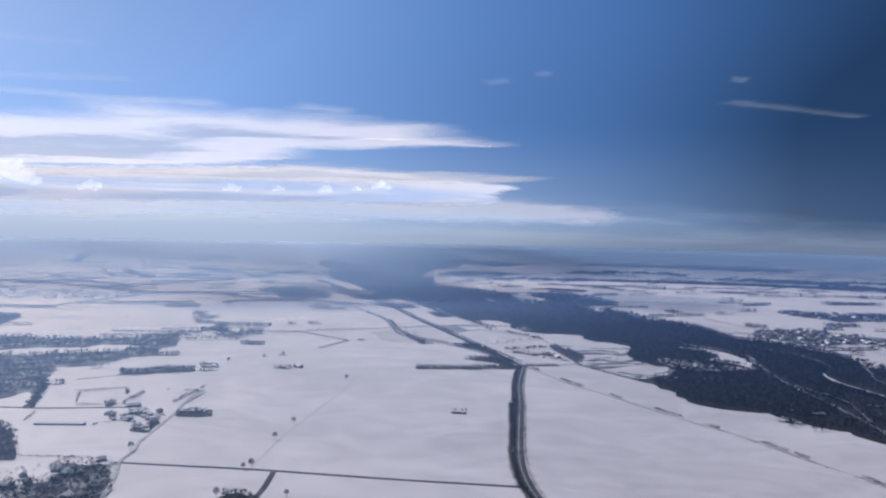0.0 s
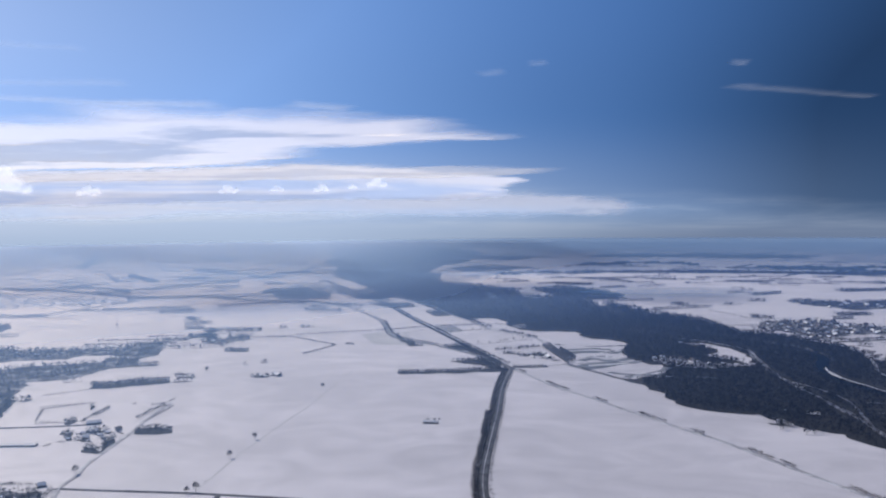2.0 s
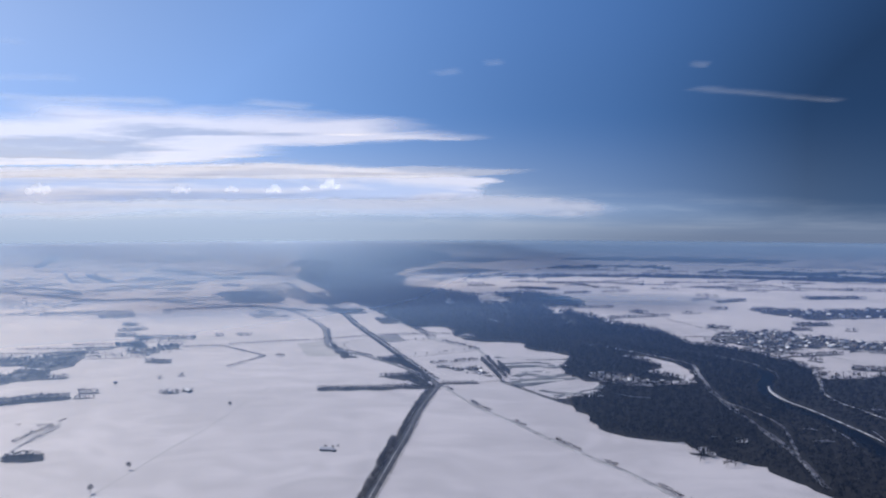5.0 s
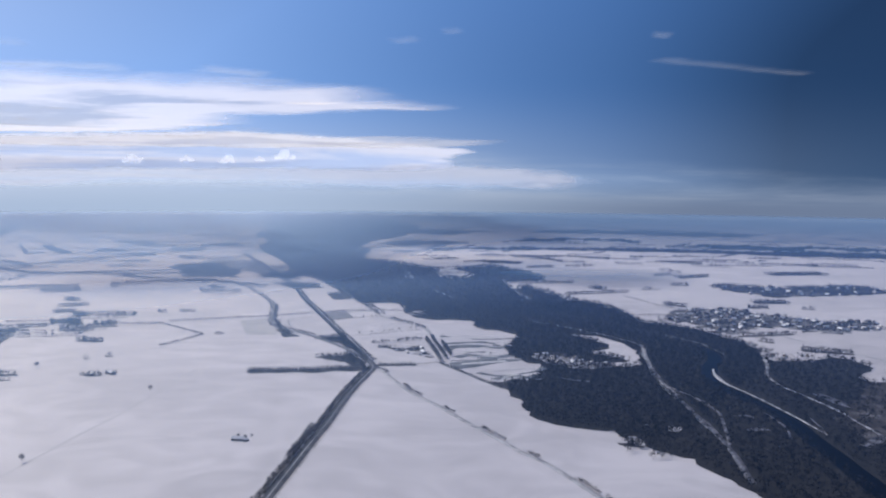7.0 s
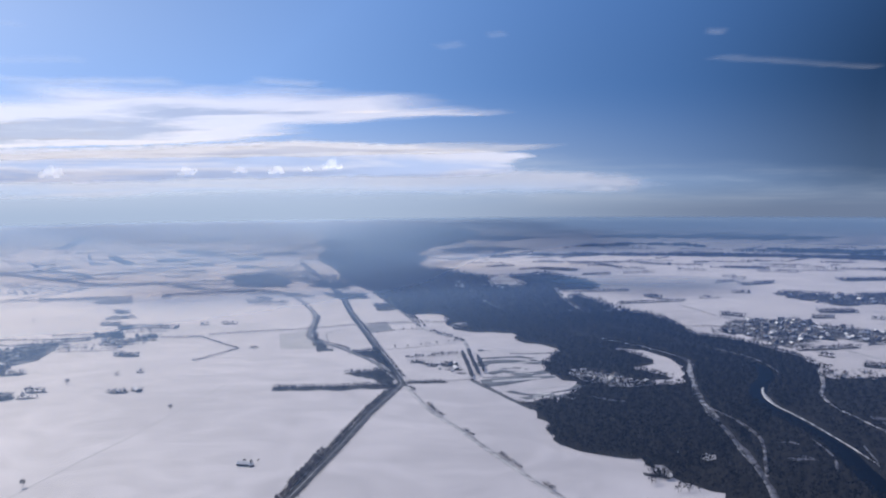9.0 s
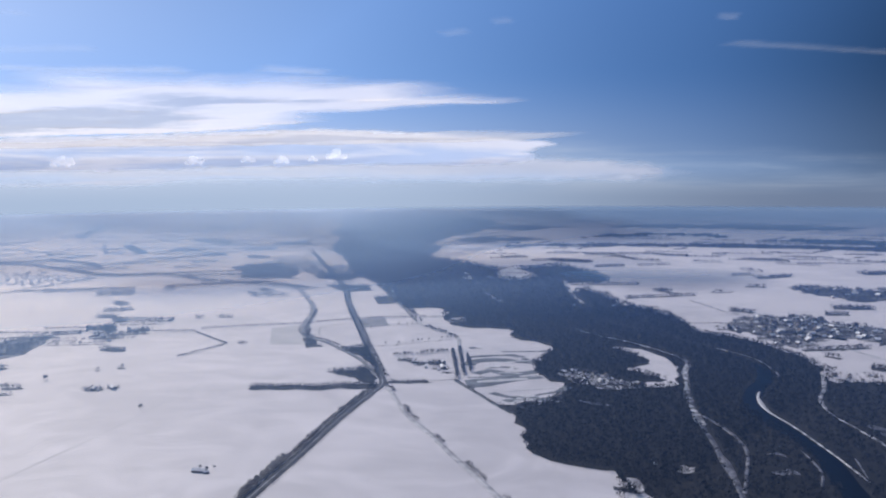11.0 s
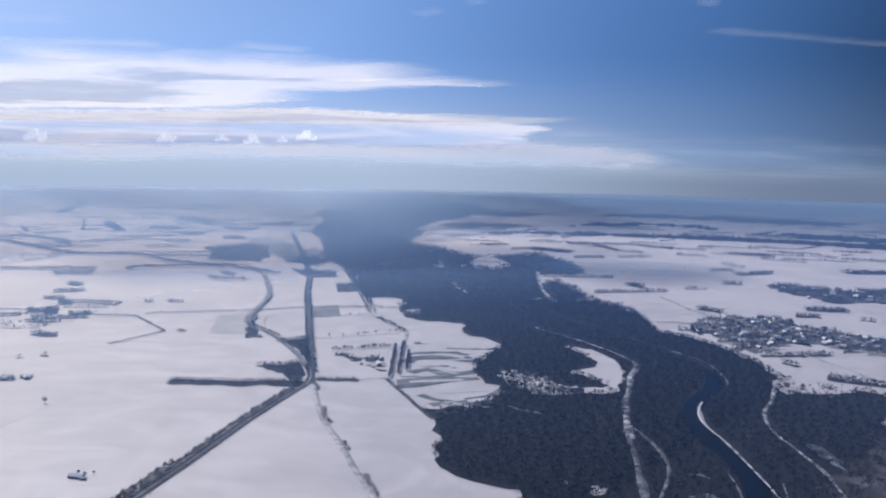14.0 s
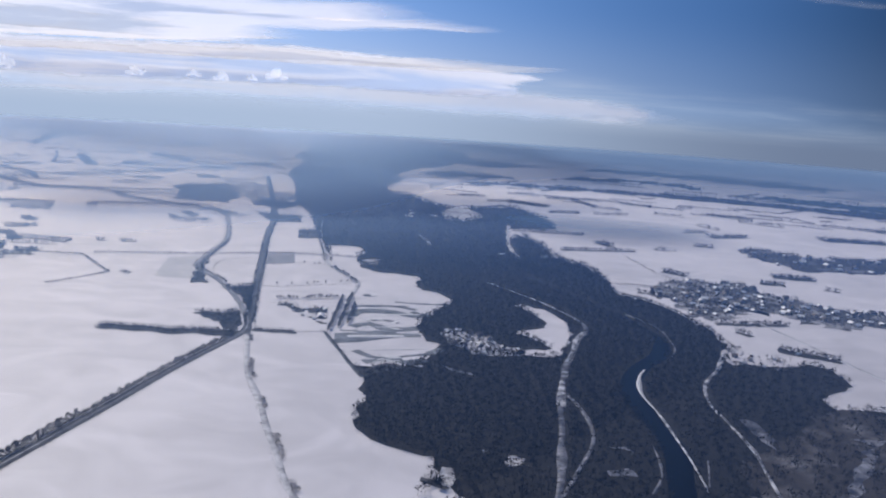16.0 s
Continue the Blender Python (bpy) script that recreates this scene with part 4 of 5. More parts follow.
copse([(172, 1438), (196, 1446), (204, 1424), (178, 1416)], 4.2, 126, "garden trees behind a farm", lo=0.3, hi=0.5, thin=0.2)
for k, (a, b, w) in enumerate([((188, 1393), (211, 1394), 7), ((203, 1374), (216, 1369), 6), ((183, 1408), (208, 1409), 3)]):
    copse(strip(a, b, w), 2.4, 121 + k, "low garden hedge by a farm", BUSH_SHAPES, mat=SCRUB, lo=0.3, hi=0.6)
hedge([(112, 1446), (159, 1465), (200, 1477)], 2.6, 124, "thin low field hedge", 0.8, rows=1, lo=0.25, hi=0.5)
copse([(306, 1185), (330, 1215), (345, 1228), (322, 1232), (300, 1205), (285, 1215), (295, 1195)], 6.0, 128, "ragged scrub at the wood's edge", BUSH_SHAPES, mat=SCRUB)
copse([(398, 958), (407, 955), (420, 944), (420, 950), (408, 960), (400, 962)], 4.0, 129, "small clump of trees at the wood's edge", lo=0.6, hi=0.9)
# western woods and hamlets
copse([(-1000, 1470), (-818, 1495), (-768, 1523), (-731, 1494), (-681, 1509), (-652, 1502), (-617, 1520), (-576, 1507), (-554, 1555), (-513, 1606), (-479, 1517), (-462, 1427), (-480, 1403), (-536, 1435), (-591, 1436), (-603, 1395), (-672, 1386), (-733, 1348), (-1000, 1330)], 6.0, 130, "broad bare wood on the edge of open fields", lo=0.5, hi=0.85, thin=0.26, floor=BROKEN_FLOOR)
copse([(-1000, 1280), (-706, 1301), (-662, 1305), (-621, 1335), (-575, 1353), (-534, 1372), (-534, 1420), (-480, 1403), (-456, 1329), (-492, 1308), (-500, 1261), (-521, 1221), (-563, 1206), (-543, 1156), (-531, 1103), (-509, 1066), (-506, 1038), (-522, 1022), (-530, 960), (-700, 930), (-1000, 1000)], 6.0, 131, "broad bare wood with small snowy gaps", lo=0.5, hi=0.85, thin=0.26, floor=BROKEN_FLOOR)
copse([(-449, 1155), (-461, 1191), (-436, 1183), (-401, 1212), (-362, 1215), (-357, 1200), (-402, 1174), (-427, 1160)], 3.6, 132, "narrow dense windbreak wood", lo=0.5, hi=0.85)
copse(strip((-473, 948), (-521, 1092), 9), 3.6, 133, "narrow dense strip of bare wood", lo=0.5, hi=0.8)
copse([(-397, 1034), (-401, 1056), (-393, 1049), (-389, 1030)], 3.2, 134, "clump of bare trees between plots", lo=0.4, hi=0.6)
copse([(-391, 960), (-396, 979), (-388, 979), (-381, 958)], 3.2, 135, "clump of bare trees by a village road", lo=0.4, hi=0.65)
copse([(-323, 859), (-317, 866), (-302, 851), (-312, 886), (-305, 902), (-302, 886), (-299, 846), (-309, 847)], 3.2, 136, "dense trees along a farm track", lo=0.45, hi=0.75)
copse([(-294, 921), (-296, 944), (-276, 945), (-258, 936), (-258, 921), (-269, 917), (-283, 915)], 3.6, 137, "clump of round bare trees in a field", lo=0.45, hi=0.7)
copse([(-339, 718), (-328, 731), (-313, 728), (-300, 733), (-277, 696), (-262, 660), (-270, 600), (-360, 600), (-365, 672), (-325, 676), (-320, 700)], 3.8, 138, "dense trees among village houses", lo=0.4, hi=0.75, thin=0.25, floor=BROKEN_FLOOR)
copse([(-430, 690), (-340, 720), (-325, 700), (-320, 600), (-430, 560)], 6.0, 141, "few trees in village gardens", lo=0.3, hi=0.6, thin=0.55)
copse([(-480, 880), (-444, 847), (-426, 822), (-405, 785), (-385, 750), (-385, 739), (-440, 730), (-520, 800)], 5.0, 139, "bare wood at a village edge", lo=0.6, hi=0.9)
copse([(-170, 662), (-150, 655), (-140, 640), (-150, 628), (-175, 630)], 4.0, 142, "clump of bare trees by a lane", lo=0.5, hi=0.8)
copse([(-479, 1750), (-467, 1765), (-438, 1673), (-400, 1611), (-397, 1644), (-357, 1665), (-348, 1568), (-379, 1532), (-416, 1560)], 6.0, 140, "trees round a hamlet", lo=0.35, hi=0.7, thin=0.55)
for k, (a, b, w) in enumerate([((-478, 1755), (-455, 1735), 22), ((-460, 1690), (-425, 1640), 26), ((-435, 1600), (-350, 1622), 16), ((-425, 1572), (-372, 1580), 14), ((-395, 1645), (-362, 1655), 18)]):
    copse(strip(a, b, w), 4.2, 860 + k, "strip of bare trees in a hamlet", lo=0.45, hi=0.8)
copse([(-980, 1780), (-993, 1848), (-952, 1847), (-921, 1804), (-903, 1708), (-940, 1709), (-1060, 1780)], 6.0, 143, "dark copse in open fields", lo=0.6, hi=0.9)
hedge([(-1013, 1960), (-989, 2025), (-946, 2098), (-907, 2231), (-872, 2377)], 3.5, 144, "dark line of trees along a brook", 7.0, WOOD_SHAPES, 0.1, TWIGS, lo=0.4, hi=0.7)
for k, line in enumerate([[(-426, 972), (-401, 967)], [(-431, 974), (-453, 1034), (-414, 1062)], [(-374, 997), (-373, 1039)], [(-318, 986), (-316, 1025), (-309, 1055)], [(-312, 1074), (-311, 1093)], [(-361, 884), (-352, 886), (-345, 900)],
                          [(-344, 910), (-334, 913), (-319, 913)], [(-366, 865), (-365, 878)], [(-446, 882), (-455, 923)], [(-317, 928), (-305, 915)], [(-430, 749), (-347, 750), (-303, 746)], [(-288, 695), (-290, 718), (-290, 738)],
                          [(-341, 719), (-341, 742), (-335, 755)], [(-368, 912), (-362, 924)], [(-328, 1056), (-311, 1060)], [(-496, 1107), (-447, 1152)], [(-354, 1058), (-347, 1058)], [(-462, 1044), (-402, 1069)], [(-424, 961), (-371, 972)], [(-302, 981), (-299, 1052)], [(-354, 920), (-316, 923)], [(-378, 985), (-379, 1050)]]):
    for j, piece in enumerate(zip(line[:-1], line[1:])):
        hedge(piece, 2.0, 800 + k + 40 * j, "garden hedge round small snowy plots", 2.4 if k in (2, 3, 5, 6, 11, 14, 16) else 1.0, skip=0.1, lo=0.45 if k in (2, 3, 14, 16, 11) else 0.35, hi=0.9 if k in (2, 3, 14, 16, 11) else 0.6)
for k, (a, b, w) in enumerate([((-587, 1962), (-554, 1945), 24), ((-558, 1856), (-507, 1883), 18), ((-531, 1783), (-494, 1789), 22), ((-484, 1660), (-442, 1665), 28), ((-463, 1753), (-381, 1757), 7), ((-445, 1703), (-365, 1716), 6), ((-359, 1487), (-321, 1475), 20),
                               ((-473, 1510), (-377, 1527), 5), ((-507, 1600), (-472, 1621), 14), ((-481, 1546), (-445, 1558), 5), ((-458, 1335), (-426, 1344), 18), ((-509, 1201), (-486, 1209), 3), ((-507, 1081), (-498, 1094), 9),
                               ((-1050, 1655), (-835, 1677), 8), ((-1101, 2016), (-944, 2011), 14), ((-943, 2125), (-647, 2166), 8), ((-702, 2089), (-622, 2104), 8), ((-361, 1238), (-335, 1239), 11)]):
    copse(strip(a, b, w), 3.8, 820 + k, "small strip of bare wood in the snow", lo=0.45, hi=0.8)
for k, (a, b, w) in enumerate([((-288, 1343), (-282, 1344), 5), ((-265, 1360), (-255, 1361), 4), ((-330, 1790), (-315, 1792), 9), ((-290, 1800), (-262, 1803), 7)]):
    copse(strip(a, b, w + 3), 4.0, 150 + k, "small strip of bare wood in the snow", lo=0.45, hi=0.8)
copse([(-609, 2735), (-499, 2856), (-354, 2603), (-331, 2432), (-473, 2432)], 12.0, 172, "far block of dark wood", FAR_SHAPES, thin=0.12, lo=0.5, hi=0.8, rough_edge=8.0)
copse([(-314, 2571), (-153, 2520), (-143, 2340), (-249, 2417)], 12.0, 173, "far thin wood", FAR_SHAPES, thin=0.3, lo=0.5, hi=0.8, rough_edge=8.0)
copse([(-1300, 2480), (-1127, 2500), (-903, 2419), (-860, 2325), (-924, 2212), (-1250, 2150)], 13.0, 176, "low far wood along a brook", FAR_SHAPES, thin=0.55, lo=0.45, hi=0.8, rough_edge=14.0)
for k, line in enumerate([[(-1500, 2790), (-1274, 2710), (-1107, 2602), (-875, 2455), (-732, 2467), (-642, 2451), (-493, 2479)], [(-917, 2415), (-530, 2568)], [(-860, 2120), (-654, 2184)], [(-694, 2073), (-615, 2103)],
                          [(-568, 2185), (-562, 2230), (-387, 2298), (-314, 2262), (-200, 2200)], [(-654, 2448), (-551, 2360), (-458, 2325), (-370, 2291)], [(-334, 2117), (-299, 2080), (-233, 2097)], [(-334, 2184), (-288, 2138)], [(-1300, 2860), (-1100, 2760), (-1000, 2640)]]):
    hedge(line, 5.0, 840 + k, "far line of bare trees across the fields", 7.0, WOOD_SHAPES, 0.05, TWIGS, rows=3, lo=0.7, hi=1.1, category="tree row")
for k, line in enumerate([[(-470, 1770), (-365, 1762)], [(-462, 1742), (-362, 1734)], [(-365, 1764), (-360, 1732)], [(-640, 1600), (-520, 1610), (-420, 1640)], [(-640, 1545), (-480, 1560)], [(-560, 1650), (-450, 1668)], [(-350, 1640), (-268, 1645)]]):
    hedge(line, 2.2, 880 + k, "straight dark hedge between long snowy plots", 2.4, WOOD_SHAPES, 0.05, TWIGS, lo=0.35, hi=0.6)
# eastern side
hedge([(660, 2080), (702, 1916), (727, 1873)], 8.0, 180, "sparse row of trees along a field", 2.0, skip=0.3)
hedge([(617, 1778), (666, 1784), (721, 1775)], 4.0, 181, "low hedge towards a village", 2.0)
for k, (a, b, w) in enumerate([((722, 1950), (757, 1915), 22), ((930, 1985), (1007, 1980), 34), ((742, 1556), (846, 1585), 12), ((528, 2106), (691, 2160), 14), ((231, 3041), (305, 3064), 16), ((320, 2925), (399, 2983), 14), ((390, 2963), (505, 2896), 45), ((509, 2759), (600, 2785), 22), ((588, 3149), (658, 2973), 14), ((419, 2336), (590, 2349), 14), ((612, 2234), (638, 2214), 16), ((760, 1520), (775, 1500), 6),
                               ((890, 1905), (930, 1900), 20), ((1000, 1890), (1020, 1880), 10), ((650, 1730), (700, 1715), 8), ((800, 1440), (862, 1410), 18)]):
    copse(strip(a, b, w + 3), 4.5, 182 + k, "small strip of bare wood in the snow", lo=0.5, hi=0.85)
VILLAGE_E = [(668, 1784), (714, 1840), (759, 1882), (804, 1872), (847, 1896), (878, 1809), (923, 1765), (967, 1729), (1060, 1720), (1040, 1640), (911, 1591), (878, 1625), (858, 1654), (821, 1648), (777, 1617), (730, 1590), (707, 1599), (710, 1675), (676, 1711)]
VILLAGE_FAR = [(939, 2298), (1006, 2349), (1044, 2300), (1102, 2258), (1195, 2301), (1330, 2330), (1380, 2200), (1220, 2110), (1114, 2097), (1049, 2094), (998, 2098), (964, 2160)]
copse(VILLAGE_E, 6.0, 195, "gardens and bare trees among village houses", lo=0.35, hi=0.65, thin=0.29, floor=BROKEN_FLOOR, rough_edge=9.0)
copse(VILLAGE_FAR, 6.5, 196, "trees round a far village", lo=0.4, hi=0.7, thin=0.2, floor=THIN_LITTER, rough_edge=12.0)
copse(RUINS, 4.5, 198, "bare trees among the houses of a clearing", lo=0.4, hi=0.75, thin=0.35)
copse(HAMLET_S, 8.0, 197, "trees round a hamlet by the wood", lo=0.4, hi=0.75, thin=0.5)

for k, (xa, ya, xb, yb, w) in enumerate([*EAST_WOODS, *WEST_WOODS]):
    copse(strip((xa, ya), (xb, yb), w), 8.0, 560 + k, "strip of dark wood between far snowy fields", FAR_SHAPES, lo=0.5, hi=0.8, thin=0.05)



def far_wood(poly, spacing, seed, label, cell=26.0, lo=0.6, hi=1.0, thin=0.05):
    """A large wood on the bent-up far land: its dark floor lies on the slope under the trees."""
    line = smooth_line(poly, 60.0, 16.0, seed, True)
    (x0, y0), (x1, y1) = line.min(0), line.max(0)
    gx, gy = np.arange(x0, x1 + cell, cell), np.arange(y0, y1 + cell, cell)
    X, Y = np.meshgrid(gx, gy)
    n = len(gx)
    mid = np.c_[(X[:-1, :-1] + cell / 2).ravel(), (Y[:-1, :-1] + cell / 2).ravel()]
    a = (np.arange(len(gy) - 1)[:, None] * n + np.arange(n - 1)[None]).ravel()[inside(mid, line)]
    tri = np.concatenate([np.c_[a, a + 1, a + n], np.c_[a + 1, a + n + 1, a + n]])
    v = np.c_[X.ravel(), Y.ravel(), rise(X.ravel(), Y.ravel()) + 0.6]
    tagged(new("forest_floor", mesh_of("forest_floor", v, tri, WOOD_FLOOR)), "dark floor of a far wood", "forest floor", kind="structure")
    return stand("far_wood", scatter(line, spacing, seed, thin), FAR_SHAPES, TWIGS, label, "wood", lo, hi, seed)


FAR_VALLEY = [(-440, 3390), (-505, 3590), (-560, 3850), (-580, 4000), (-560, 4250), (60, 4250), (140, 4030), (-40, 3800), (-90, 3600), (-50, 3390)]
far_wood(FAR_VALLEY, 15.0, 680, "river wood running to the horizon, blue with distance")
EAST_FAR = [[(140, 3500), (500, 3515), (800, 3500), (1045, 3455), (1320, 3385), (1583, 3290), (2200, 3080), (2461, 3070), (1881, 3383), (1495, 3488), (1047, 3626), (640, 3640), (300, 3600)],
            [(-18, 3742), (180, 3710), (418, 3764), (299, 3799), (43, 3818)], [(554, 3829), (787, 3841), (998, 3816), (1139, 3765), (1055, 3847), (745, 3898)], [(1285, 3649), (1678, 3510), (2064, 3357), (2006, 3439), (1572, 3607)],
            [(-239, 4015), (105, 4003), (413, 4023), (374, 4078), (-85, 4068)], [(681, 4030), (1064, 3957), (1638, 3799), (1583, 3875), (867, 4078)]]
for k, poly in enumerate(EAST_FAR):
    far_wood(poly, 17.0, 681 + k, "broad far wood, blue with distance", lo=0.5, hi=0.85)
for k, (xa, ya, xb, yb, w) in enumerate([(-1077, 3521, -918, 3537, 7), (-1239, 3563, -1142, 3545, 7), (-1094, 3647, -930, 3615, 6), (-803, 3376, -671, 3334, 8), (-673, 3049, -593, 3008, 6), (-539, 2931, -404, 2887, 13), (-745, 3586, -516, 3520, 9),
                                         (-1414, 3428, -1245, 3135, 6), (-1538, 3206, -1398, 3035, 5), (-1540, 3439, -1460, 3462, 7), (-1639, 3233, -1563, 3196, 8), (-780, 2683, -683, 2731, 5), (-871, 3115, -772, 3099, 8), (-1081, 3312, -951, 3270, 10)]):
    copse(strip((xa, ya), (xb, yb), w), 7.0, 640 + k, "strip of dark wood between far snowy fields", FAR_SHAPES, lo=0.5, hi=0.8, thin=0.03)

for k, poly in enumerate([[(-352, 930), (-340, 926), (-330, 940), (-345, 942)], [(-345, 890), (-334, 888), (-333, 895), (-344, 898)], [(-374, 920), (-364, 916), (-362, 924), (-371, 927)], [(-338, 915), (-326, 916), (-328, 921), (-340, 921)], [(-356, 910), (-347, 907), (-346, 912)],
                          [(-250, 1236), (-232, 1234), (-222, 1246), (-240, 1250)], [(-222, 1248), (-208, 1250), (-210, 1260), (-222, 1258)], [(-352, 1200), (-330, 1206), (-333, 1214), (-350, 1208)]]):
    copse(poly, 3.6, 760 + k, "few bare trees beside farm buildings", lo=0.3, hi=0.6)

# far countryside: strips of wood and tree lines between fields, up to the rim
rng = np.random.default_rng(200)
far_solid = [np.array(FOREST, float), np.array(FAR_VALLEY, float), *(np.array(q, float) for q in EAST_FAR)]
for k in range(410):
    rr, aa = 2750 + 1490 * rng.uniform(0, 1) ** 0.8, radians(rng.uniform(-42, 38))
    c = np.array([[240 + rr * math.sin(aa), 190 + rr * math.cos(aa)]])
    ln, wd, turn = rng.uniform(30, 210) * (0.6 + rr / 6000), rng.uniform(2.0, 9.0), rng.normal(0.04, 0.13) - aa
    if any(inside(c, q)[0] for q in far_solid) or (-800 < c[0, 0] < 1000 and c[0, 1] < 2950):
        continue
    if k % 8 == 0:
        turn, wd, ln = turn + rng.uniform(0.6, 1.2), 3.0, ln * 0.7
    d = np.array([math.cos(turn), math.sin(turn)]) * ln / 2
    stand("tree_line", np.concatenate([along((c[0] - d, c[0] + d), 6.2, 900 + k + 700 * j, (j - 0.5) * wd * 0.6, wd * 0.15) for j in range(2)]), TINY_SHAPES, TWIGS, "far strip of dark wood between snowy fields", "wood", 0.35, 0.65, 900 + k)

# ---------------------------------------------------------------- single trees
TREES = [tree_thing("bare_tree", 300 + k, 9.0, 3.2, 9, 260, "bare winter tree beside a snowy road", mat=SUNLIT_TWIGS, spray=0.72) for k in range(4)]
PINES = [tree_thing("pine_tree", 320 + k, 10.5, 2.2, 0, 120, "dark conifer standing beside the fields", "pine") for k in range(2)]
POPLARS = [tree_thing("poplar_tree", 330 + k, 12.0, 2.1, 6, 120, "tall slim bare poplar in a row", mat=HAZED_TWIGS, spray=0.8) for k in range(2)]
used = set()


def plant(kinds, p, seed, group, label="", lo=0.7, hi=1.15):
    r = np.random.default_rng(seed)
    for x, y in p:
        k = int(r.integers(0, len(kinds)))
        s, a = float(r.uniform(lo, hi)), float(r.uniform(0, 360))
        m = pose(float(x), float(y), 0, 0, 0, a)
        if kinds[k].name not in used:
            used.add(kinds[k].name)
            ob = kinds[k]
            ob.matrix_basis = m
        else:
            ob = copy_thing(kinds[k], m)
        ob.scale = (s, s, s)
        ob["group"] = group
        if label:
            ob["label"] = label


hedge(MAIN_ROAD[4:15], 1.5, 338, "low bare hedge along the asphalt road", 2.0, rows=3, skip=0.04, lo=0.45, hi=0.9).location = (-6.6, 1.0, 0)
# scrub added on the east verge to darken it where tree shadows fall
hedge(MAIN_ROAD[4:15], 2.2, 339, "thin scrub added to darken the verge of the asphalt road", 1.6, rows=2, skip=0.2, lo=0.25, hi=0.55).location = (6.2, -1.0, 0)
plant(TREES, along(MAIN_ROAD[5:12], 6.5, 340, -7.5, 1.2, 0.2), 341, "trees lining the asphalt road", lo=0.35, hi=0.68)
plant(TREES, along([(96, 1010), (90, 940), (87, 905)], 4.0, 344, -6.5, 1.2), 345, "trees lining the asphalt road", lo=0.55, hi=0.8)
for k, line in enumerate([[(227, 1338), (215, 1425), (203, 1514)], [(235, 1356), (224, 1440), (212, 1533)], [(242, 1378), (229, 1478)]]):
    # low scrub added in place of the shaded snow under the poplars
    hedge(line, 2.6, 360 + k, "scrub added to darken the snow under a row of poplars", 2.4, lo=0.4, hi=0.8)
    plant(POPLARS, along(line, 3.0, 346 + k, 0, 0.8, 0.03), 350 + k, "poplar rows by the farm", lo=0.5, hi=0.75)
plant(TREES, along([(202, 1613), (172, 1663), (136, 1715)], 5.0, 355, 0, 2.0, 0.1), 356, "trees along the snowy lane", "bare round-headed tree beside a snowy lane", 0.6, 0.9)
plant(TREES, along([(116, 1473), (155, 1487), (197, 1512)], 4.5, 357, 0, 2.0, 0.15), 358, "trees behind the farm", "bare tree in a row behind a farm", 0.5, 0.8)
plant(TREES, along([(85, 1555), (132, 1579), (193, 1620)], 11.0, 359, 2, 2.0, 0.2), 360, "trees along a field hedge", "small bare tree along a field hedge", 0.4, 0.65)
plant(TREES, along([(33, 1699), (76, 1729), (116, 1742)], 13.0, 361, 2, 2.0, 0.2), 362, "trees along a field hedge", "small bare tree along a field hedge", 0.4, 0.65)
plant(TREES, np.array([(-292, 779), (-172, 726), (-166, 731), (-165, 829), (-158, 897), (-331, 1290), (-330, 1284), (-131, 1159), (-692, 1814), (-345, 1205), (-420, 1195), (-370, 965), (-120, 655), (-175, 650)], float),
      363, "lone trees in the snow", "lone bare tree standing in open snow", 0.65, 1.0)
plant(TREES, np.array([(28, 968), (33, 974), (20, 972)], float), 364, "trees by the field barn", "bare tree beside a field barn", 0.4, 0.6)
plant(PINES, np.array([(318, 1212), (326, 1216), (333, 1219), (340, 1220), (345, 1224), (352, 1238), (408, 985), (411, 956), (413, 960)], float), 365, "conifers at the wood's edge", lo=0.7, hi=1.0)


# ---------------------------------------------------------------- buildings
def box_bm(bm, x0, x1, y0, y1, z0, z1):
    m = Matrix.Translation(((x0 + x1) / 2, (y0 + y1) / 2, (z0 + z1) / 2)) @ Matrix.Diagonal((x1 - x0, y1 - y0, z1 - z0, 1))
    bmesh.ops.create_cube(bm, size=1, matrix=m)


